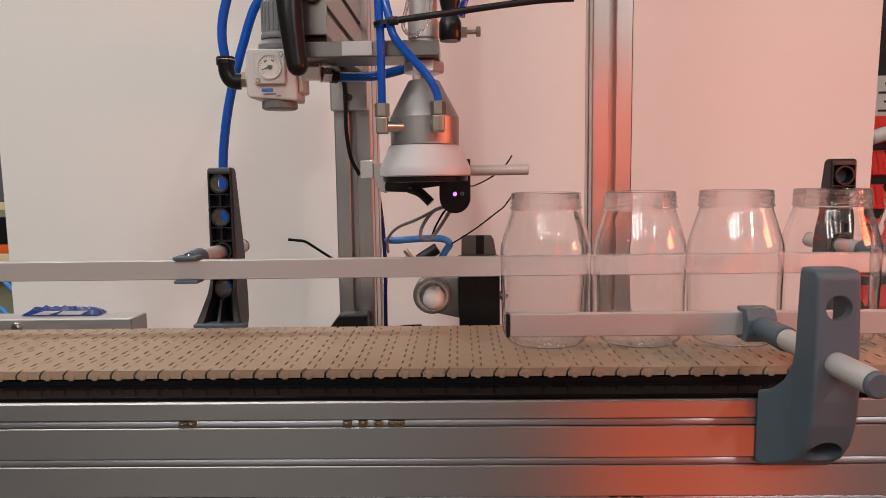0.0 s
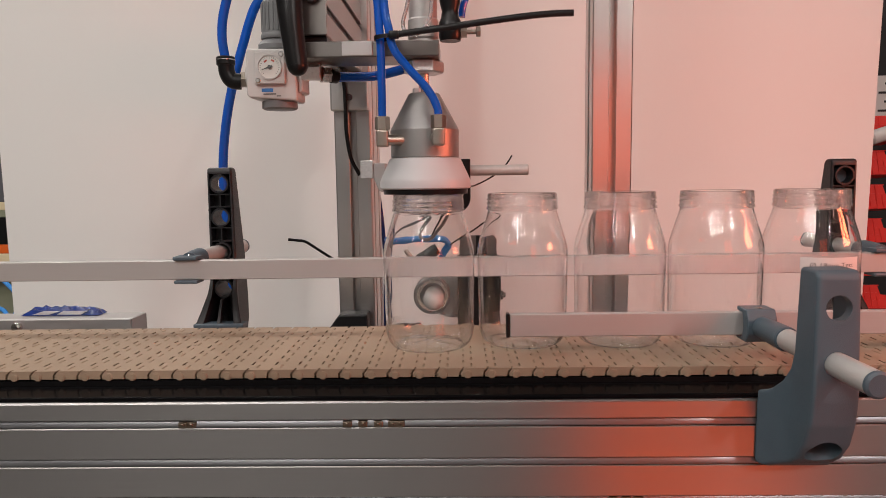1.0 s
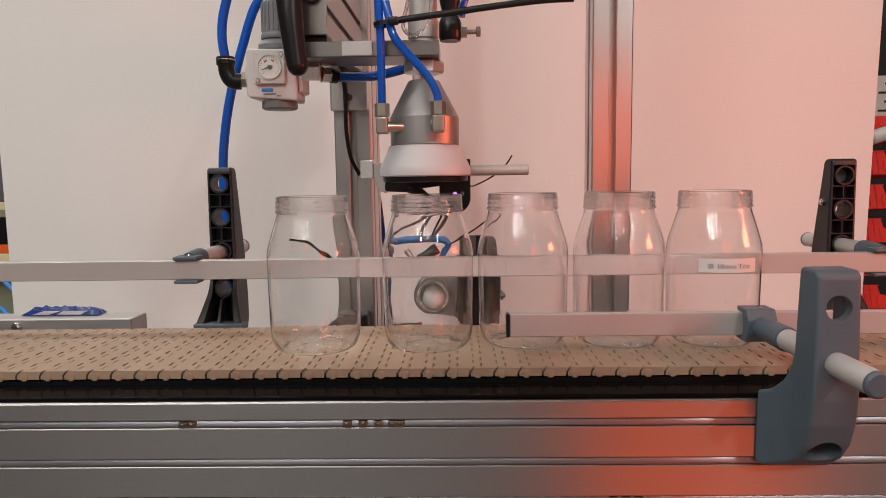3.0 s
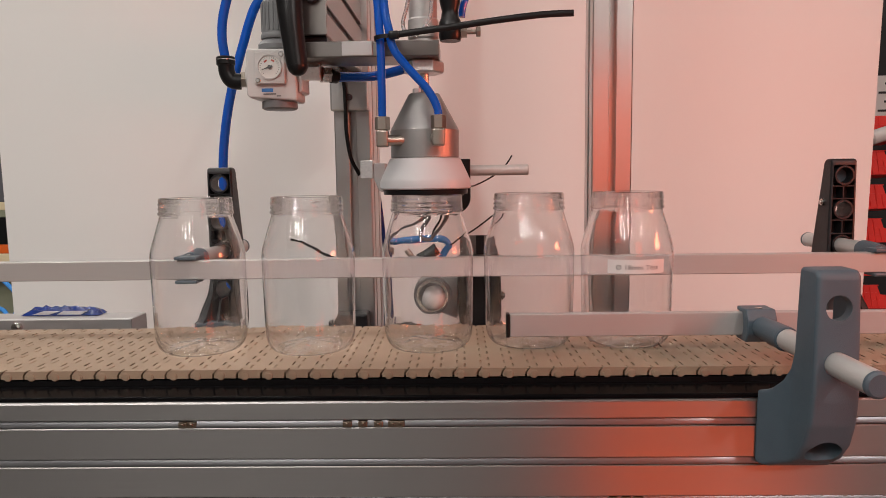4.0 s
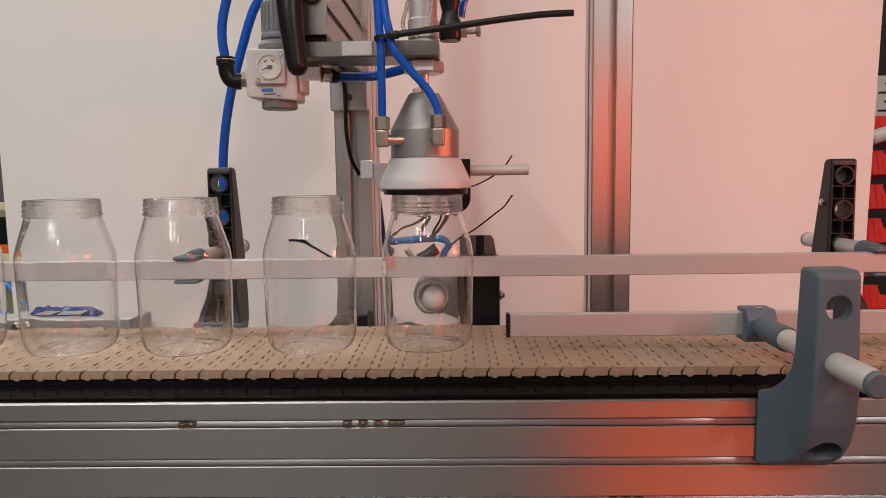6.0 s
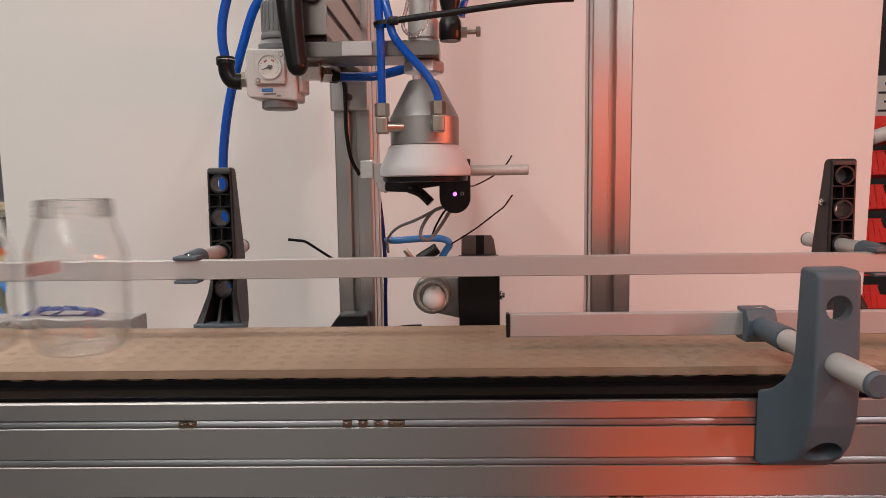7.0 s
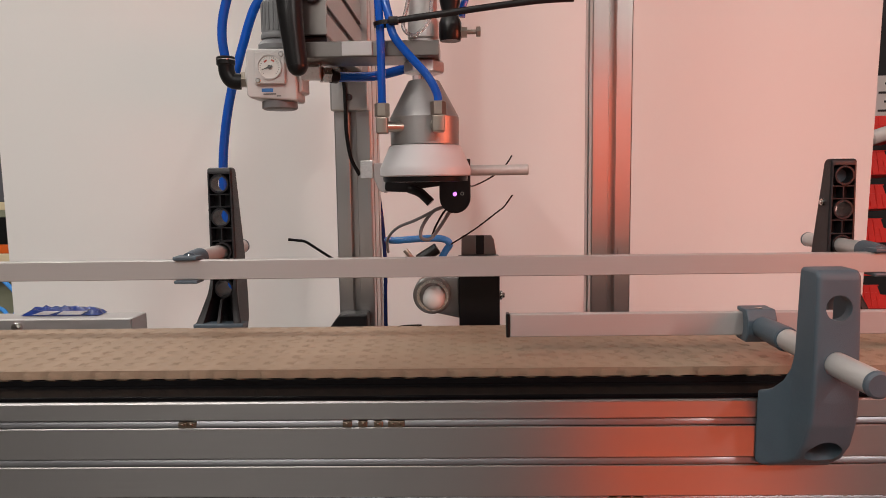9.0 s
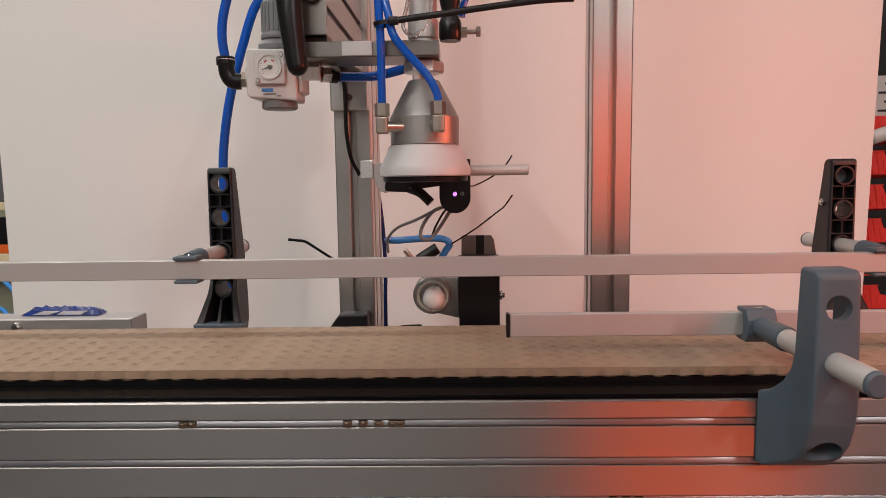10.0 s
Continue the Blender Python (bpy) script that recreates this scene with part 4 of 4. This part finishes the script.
def shelves():
    r = thing("bin_rack", "dark steel rack with rails for storage bins", "rack")
    part("back_plate", box(1.270, 1.285, 2.19, 2.75, FLOOR, 0.385), RACK, r)
    part("rear_plate", box(1.285, 2.3, 2.74, 2.75, FLOOR, 0.385), RACK, r)
    for k in range(10):
        part("rack_rail", box(1.285, 1.293, 2.195, 2.74, 0.355 - 0.1065 * k, 0.368 - 0.1065 * k), STEEL, r)
    one = storage_bin(pose(1.296, 2.2, 0.2905, 0, 7, 90))
    for k in range(9):
        for j in range(4):
            if k or j:
                copy_thing(one, pose(1.296, 2.2 + 0.125 * j, 0.2905 - 0.1065 * k, 0, 7, 90))
    p = thing("pegboard", "white perforated pegboard over the bins", "pegboard")
    face = part("sheet", box(1.20, 2.3, 2.402, 2.41, 0.376, 0.515), PEG, p)
    for k in range(4):
        for j in range(10):
            part("slot", box(1.44 + 0.05 * j + 0.02 * (k % 2), 1.468 + 0.05 * j + 0.02 * (k % 2), 2.3995, 2.4025, 0.395 + 0.030 * k, 0.402 + 0.030 * k), RACK, p)
    c = tagged(new("dark_cabinet", mesh_of("dark_cabinet", box(1.30, 2.3, 2.5, 2.7, FLOOR, 1.2, 0.004), RACK)), "dark cabinet standing behind the pegboard", "cabinet")
    w = tagged(new("white_pipe", mesh_of("white_pipe", rod((1.285, 2.17, 0.296), (1.62, 2.17, 0.40), 0.022, 24, 0.004), PEG)), "white plastic pipe lying before the red bins", "pipe")
    # other side
    s = thing("shelf_unit", "olive shelf unit with small boxes", "shelf")
    part("shelf", box(-2.4, -1.36, 2.2, 2.6, -0.125, -0.105, 0.002), GREEN_GREY, s)
    part("back", box(-2.4, -1.36, 2.6, 2.62, FLOOR, 0.9), GREEN_GREY, s)
    part("lower_panel", box(-2.4, -1.38, 2.24, 2.26, FLOOR, -0.125), GREEN_GREY, s)
    for z0, z1, m, nm, lb in ((-0.105, -0.034, CREAM, "carton", "cream cardboard carton on the shelf"), (-0.034, -0.004, ORANGE, "plastic_tray", "orange plastic tray on a carton"),
                              (-0.004, 0.085, BLACK, "tool_case", "black plastic tool case on the shelf"), (0.085, 0.108, GREEN_GREY, "plastic_tray", "olive plastic tray on the case"),
                              (0.108, 0.135, CREAM, "carton", "flat cream carton on the tray"), (0.135, 0.26, CASE, "tool_case", "dark grey tool case on the shelf")):
        tagged(new(nm, mesh_of(nm, box(-1.80, -1.40, 2.22, 2.45, z0, z1, 0.003), m)), lb, nm.replace("_", " "))
    for pts in ([(-1.30, 1.9, -0.05), (-1.20, 1.85, -0.12), (-1.165, 1.75, -0.20), (-1.15, 1.7, -0.4), (-1.15, 1.7, FLOOR)],
                [(-1.45, 1.9, -0.13), (-1.27, 1.85, -0.14), (-1.2, 1.8, -0.19), (-1.18, 1.7, -0.4), (-1.2, 1.7, FLOOR)]):
        tagged(new("cable", mesh_of("cable", hose(pts, 0.006, 10), BLUE_CLEAR)), "blue cable hanging beside the board", "cable")


shelves()

# ---- jars ----
def jar_place(x):
    """Where a jar stands that has come to x along its lane; at the filling head the lane swings towards the belt's front edge."""
    def ease(a, b):
        k = min(max((a - x) / (a - b), 0), 1)
        return k * k * (3 - 2 * k)
    y = 0.822 - 0.014 * ease(0.085, -0.02) - 0.008 * ease(-0.02, -0.13)
    return x * (0.957 if x < 0 else 0.987), y


# (radius, height) of the outer skin from the middle of the foot up to the rim, and of the inner skin back down
JAR_OUT = [(0.0, 0.0060), (0.020, 0.0052), (0.032, 0.0030), (0.0385, 0.0004), (0.0415, 0.0), (0.0445, 0.0012), (0.0485, 0.0060), (0.0512, 0.0130), (0.0522, 0.0200), (0.0526, 0.034),
           (0.0530, 0.060), (0.0536, 0.090), (0.0538, 0.106), (0.0533, 0.114), (0.0518, 0.1215), (0.0481, 0.134), (0.0445, 0.1455), (0.0420, 0.1535), (0.0410, 0.1570)]
JAR_TOP = [(0.0408, 0.1590), (0.0425, 0.1604), (0.0426, 0.1620), (0.0413, 0.1634), (0.0410, 0.1650), (0.0420, 0.1662), (0.0420, 0.1674), (0.0410, 0.1686), (0.0410, 0.1700),
           (0.0419, 0.1712), (0.0419, 0.1722), (0.0410, 0.1735), (0.0409, 0.1778), (0.0404, 0.1790), (0.0399, 0.1790), (0.0396, 0.1778), (0.0397, 0.1600)]


def rounded(line, steps):
    """A smooth line through (radius, height) pairs."""
    P = [Vector(p) for p in line]
    out = []
    for i in range(len(P) - 1):
        a, b, c, d = P[max(i - 1, 0)], P[i], P[i + 1], P[min(i + 2, len(P) - 1)]
        for k in range(steps):
            t = k / steps
            q = 0.5 * (2 * b + (c - a) * t + (2 * a - 5 * b + 4 * c - d) * t * t + (3 * b - a - 3 * c + d) * t ** 3)
            out.append((max(q.x, 0.0), q.y))
    return out + [line[-1]]


def jar_meshes():
    """The jar's skin, uneven on its inner side, as foot, body and threaded neck."""
    outer = rounded(JAR_OUT, 3)
    inner = []
    for k in range(len(outer) - 1, -1, -1):
        (r0, z0), (r1, z1) = outer[max(k - 1, 0)], outer[min(k + 1, len(outer) - 1)]
        n = Vector((z0 - z1, r1 - r0)).normalized()
        thick = 0.0008 + 0.0007 * min(max((0.02 - outer[k][1]) / 0.015, 0), 1) + 0.0004 * min(max((outer[k][1] - 0.14) / 0.015, 0), 1)
        inner.append((max(outer[k][0] + n.x * thick, 0) if k else 0.0, outer[k][1] + n.y * thick))
    bm = lathe(outer + JAR_TOP + inner, 112)
    bmesh.ops.recalc_face_normals(bm, faces=bm.faces)
    first_inner = 1 + (len(outer) - 1 + len(JAR_TOP)) * 112
    for k, v in enumerate(bm.verts):
        r, z = math.hypot(v.co.x, v.co.y), v.co.z
        a = math.atan2(v.co.y, v.co.x)
        if 0.004 < r < 0.037 and z < 0.012:
            # shallow lobes of the foot's dome
            v.co.z += 0.0010 * math.sin(math.pi * (r - 0.004) / 0.033) * math.cos(6 * a)
        if k >= first_inner and r > 0.004 and z < 0.156:
            # uneven wall
            w = 0.00013 * noise.noise(Vector((v.co.x * 45, v.co.y * 45, z * 22))) + 0.00007 * noise.noise(v.co * 110)
            if z < 0.025:
                w += 0.00030 * noise.noise(v.co * 140)
            v.co.x *= 1 + w / r
            v.co.y *= 1 + w / r
    whole = bpy.data.meshes.new("jar_skin")
    bm.to_mesh(whole)
    out = []
    for name, lo, hi, material in (("base", -1, 0.031, JAR_BASE), ("body", 0.031, 0.158, JAR), ("neck", 0.158, 1, JAR_NECK)):
        b = bmesh.new()
        b.from_mesh(whole)
        bmesh.ops.delete(b, geom=[f for f in b.faces if not lo <= f.calc_center_median().z < hi], context="FACES")
        for f in b.faces:
            f.smooth = True
        me = bpy.data.meshes.new("jar_" + name)
        b.to_mesh(me)
        b.free()
        me.materials.append(material)
        out.append((name, me))
    bm.free()
    bpy.data.meshes.remove(whole)
    return out


JAR_PARTS = jar_meshes()


def label_on(jar):
    """A curved paper label with its print on the jar's front."""
    r0 = 0.0540
    a0, a1 = radians(-36), radians(35)
    b = bmesh.new()
    n = 24
    cols = []
    for k in range(n + 1):
        a = a0 + (a1 - a0) * k / n
        cols.append([b.verts.new((r * math.sin(a), -r * math.cos(a), z)) for r, z in ((r0, 0.0885), (r0, 0.1040), (r0 + 0.0003, 0.1040), (r0 + 0.0003, 0.0885))])
    for p, q in zip(cols, cols[1:]):
        for k in range(4):
            b.faces.new((p[k], p[(k + 1) % 4], q[(k + 1) % 4], q[k]))
    b.faces.new(cols[0])
    b.faces.new(cols[-1])
    lab = part("label", b, PAPER, jar, "white paper label reading Ø 18mm Test")
    cu = bpy.data.curves.new("print", "FONT")
    cu.body, cu.size, cu.align_x, cu.align_y, cu.resolution_u = "Ø 18mm Test", 0.0078, "CENTER", "CENTER", 3
    tmp = new("print", cu)
    bpy.context.view_layer.update()
    me = bpy.data.meshes.new_from_object(tmp.evaluated_get(bpy.context.evaluated_depsgraph_get()))
    bpy.data.objects.remove(tmp)
    width = max(v.co.x for v in me.vertices) - min(v.co.x for v in me.vertices)
    fit = 0.048 / width
    mid = (a0 + a1) / 2
    for v in me.vertices:
        a = mid + v.co.x * fit / r0
        v.co = ((r0 + 0.0006) * math.sin(a), -(r0 + 0.0006) * math.cos(a), 0.0952 + v.co.y)
    me.materials.append(INK)
    ob = new("print", me)
    ob.parent = lab


JAR_X = [
    [(0, 0.1205), (0.63, 0.1205), (0.7, 0.1185), (0.8, 0.0817), (0.9, 0.034), (1, -0.0213), (1.1, -0.0206), (1.83, -0.0206), (1.9, -0.0261), (2, -0.0686), (2.1, -0.1153), (2.2, -0.1593), (2.3, -0.1621), (3.03, -0.1621), (3.1, -0.1814), (3.2, -0.2262), (3.3, -0.2712), (3.4, -0.3017), (3.5, -0.3045), (4.1, -0.3045), (4.2, -0.3253), (4.3, -0.3594), (4.4, -0.427), (4.5, -0.4564), (4.6, -0.4683), (4.7, -0.4718), (5.3, -0.4718), (5.4, -0.5075), (5.5, -0.5503), (5.6, -0.6024), (5.7, -0.6157), (6.13, -0.6157)],
    [(0, 0.2336), (0.63, 0.2336), (0.7, 0.2316), (0.8, 0.1971), (0.9, 0.1497), (1, 0.0919), (1.1, 0.0926), (1.83, 0.0926), (1.9, 0.0872), (2, 0.0456), (2.1, -0.0022), (2.2, -0.022), (2.3, -0.0227), (3.03, -0.0227), (3.1, -0.0425), (3.2, -0.0871), (3.3, -0.1338), (3.4, -0.1655), (3.5, -0.1683), (4.1, -0.1683), (4.2, -0.1869), (4.3, -0.22), (4.4, -0.2892), (4.5, -0.3121), (4.6, -0.3239), (4.7, -0.3267), (5.3, -0.3267), (5.4, -0.3622), (5.5, -0.4103), (5.6, -0.4578), (5.7, -0.469), (6.13, -0.469)],
    [(0, 0.3474), (0.63, 0.3474), (0.7, 0.3454), (0.8, 0.3118), (0.9, 0.2647), (1, 0.2093), (1.1, 0.2113), (1.83, 0.2113), (1.9, 0.2059), (2, 0.1653), (2.1, 0.1198), (2.2, 0.0933), (2.3, 0.0926), (3.03, 0.0926), (3.1, 0.0736), (3.2, 0.0293), (3.3, -0.0151), (3.35, -0.0227), (4.1, -0.0227), (4.2, -0.0398), (4.3, -0.072), (4.4, -0.1476), (4.5, -0.1655), (4.6, -0.1772), (4.7, -0.18), (5.3, -0.18), (5.4, -0.2145), (5.5, -0.2546), (5.6, -0.3066), (5.7, -0.3226), (6.13, -0.3226)],
    [(0, 0.4606), (0.63, 0.4606), (0.7, 0.4586), (0.8, 0.4245), (0.9, 0.379), (1, 0.3239), (1.1, 0.3259), (1.83, 0.3259), (1.9, 0.3219), (2, 0.2829), (2.1, 0.2397), (2.2, 0.21), (2.3, 0.2086), (3.03, 0.2086), (3.1, 0.1903), (3.2, 0.1463), (3.3, 0.1055), (3.4, 0.1001), (4.1, 0.1001), (4.2, 0.0824), (4.3, 0.0497), (4.4, -0.0186), (4.5, -0.0227), (5.3, -0.0227), (5.4, -0.0617), (5.5, -0.1104), (5.6, -0.1545), (5.7, -0.1669), (6.13, -0.1669)],
    [(0, 0.5724), (0.63, 0.5724), (0.7, 0.5704), (0.8, 0.5359), (0.9, 0.4926), (1, 0.4365), (1.1, 0.4379), (1.83, 0.4379), (1.9, 0.4352), (2, 0.3977), (2.1, 0.3588), (2.2, 0.3232), (2.3, 0.3219), (3.03, 0.3219), (3.1, 0.3037), (3.2, 0.2593), (3.3, 0.2242), (3.4, 0.2181), (4.1, 0.2181), (4.2, 0.2005), (4.3, 0.1673), (4.4, 0.1001), (4.5, 0.0950), (4.6, 0.0935), (4.7, 0.0926), (5.3, 0.0926), (5.4, 0.0560), (5.5, 0.0088), (5.6, -0.0227), (6.13, -0.0227)],
]
BELT_RUN = [(0, 0.0), (0.63, 0.0), (0.7, 0.0020), (0.8, 0.0373), (0.9, 0.0848), (1, 0.1377), (1.83, 0.1377), (1.9, 0.1417), (2, 0.1831), (2.1, 0.2306), (2.2, 0.2726), (2.3, 0.2794), (3.03, 0.2794), (3.1, 0.2984), (3.2, 0.3425), (3.3, 0.3865), (3.4, 0.4211), (3.5, 0.4238), (4.1, 0.4238), (4.2, 0.4422), (4.3, 0.4774), (4.4, 0.5446), (4.5, 0.5663), (4.6, 0.5764), (4.7, 0.5785), (5.3, 0.5785), (5.4, 0.6124), (5.5, 0.6537), (5.6, 0.7053), (5.7, 0.7188), (6.13, 0.7188)]
GO, SPEED = 6.15, 0.4765


def jars():
    out = []
    for k in range(5):
        t = thing("glass_jar", "clear empty wide-neck jar standing on the belt" if k < 4 else "clear empty wide-neck jar with a white paper label", "jar", pose(*jar_place(JAR_X[k][0][1]), 0.0003), group="jars on the belt")
        for jar_part, me in JAR_PARTS:
            piece = new(jar_part, me)
            piece.parent = t
            piece.matrix_basis = pose(0, 0, 0, 0, 0, 47 * k)
            piece.visible_shadow = False
        if k == 4:
            label_on(t)
        out.append(t)
    return out


jar_things = jars()


def motions():
    late = [6.2 + 0.1 * k for k in range(39)]

    def ride(t):
        """Metres that the belt has run since its last start; it hurries a little before the seventh second."""
        return SPEED * (t - GO) + 0.027 * min(max((t - 6.9) / 0.1, 0), 1)
    # jars ride on the belt, and gather at its far end
    for k, (jar, rows) in enumerate(zip(jar_things, JAR_X)):
        x_last = rows[-1][1]
        stop = -1.95 + 0.115 * k
        full = [(t, x, 0) for t, x in rows]
        if k == 4:
            # the filling head turns the last jar while it holds it
            full = [r for r in full if r[0] < 5.65] + [(5.72, x_last, 0), (5.85, x_last, -45), (6.0, x_last, -95), (6.13, x_last, -95)]
        full += [(t, max(x_last - ride(t), stop), full[-1][2]) for t in late]
        walk(jar, [(t, pose(*jar_place(x), 0.0003, 0, 0, a)) for t, x, a in full])
    # the belt's links
    run = BELT_RUN + [(t, BELT_RUN[-1][1] + ride(t)) for t in late]
    for k, ob in enumerate(belt_links):
        walk(ob, [(t, link_pose(S_START + k * PITCH - d)) for t, d in run])
    # the filling head sinks onto each jar
    up, down = 0.1945, 0.1795
    rows = [(0.0, up), (0.92, up), (1.0, down), (1.1, down), (1.77, down), (1.87, up), (2.09, up), (2.18, down), (2.9, down), (3.0, up), (3.3, up), (3.4, down),
            (4.03, down), (4.15, up), (4.34, up), (4.43, down), (5.25, down), (5.36, up), (5.51, up), (5.6, down), (6.0, down), (6.1, up), (10.0, up)]
    walk(head, [(t, pose(-0.0235, 0.826, z)) for t, z in rows])


motions()
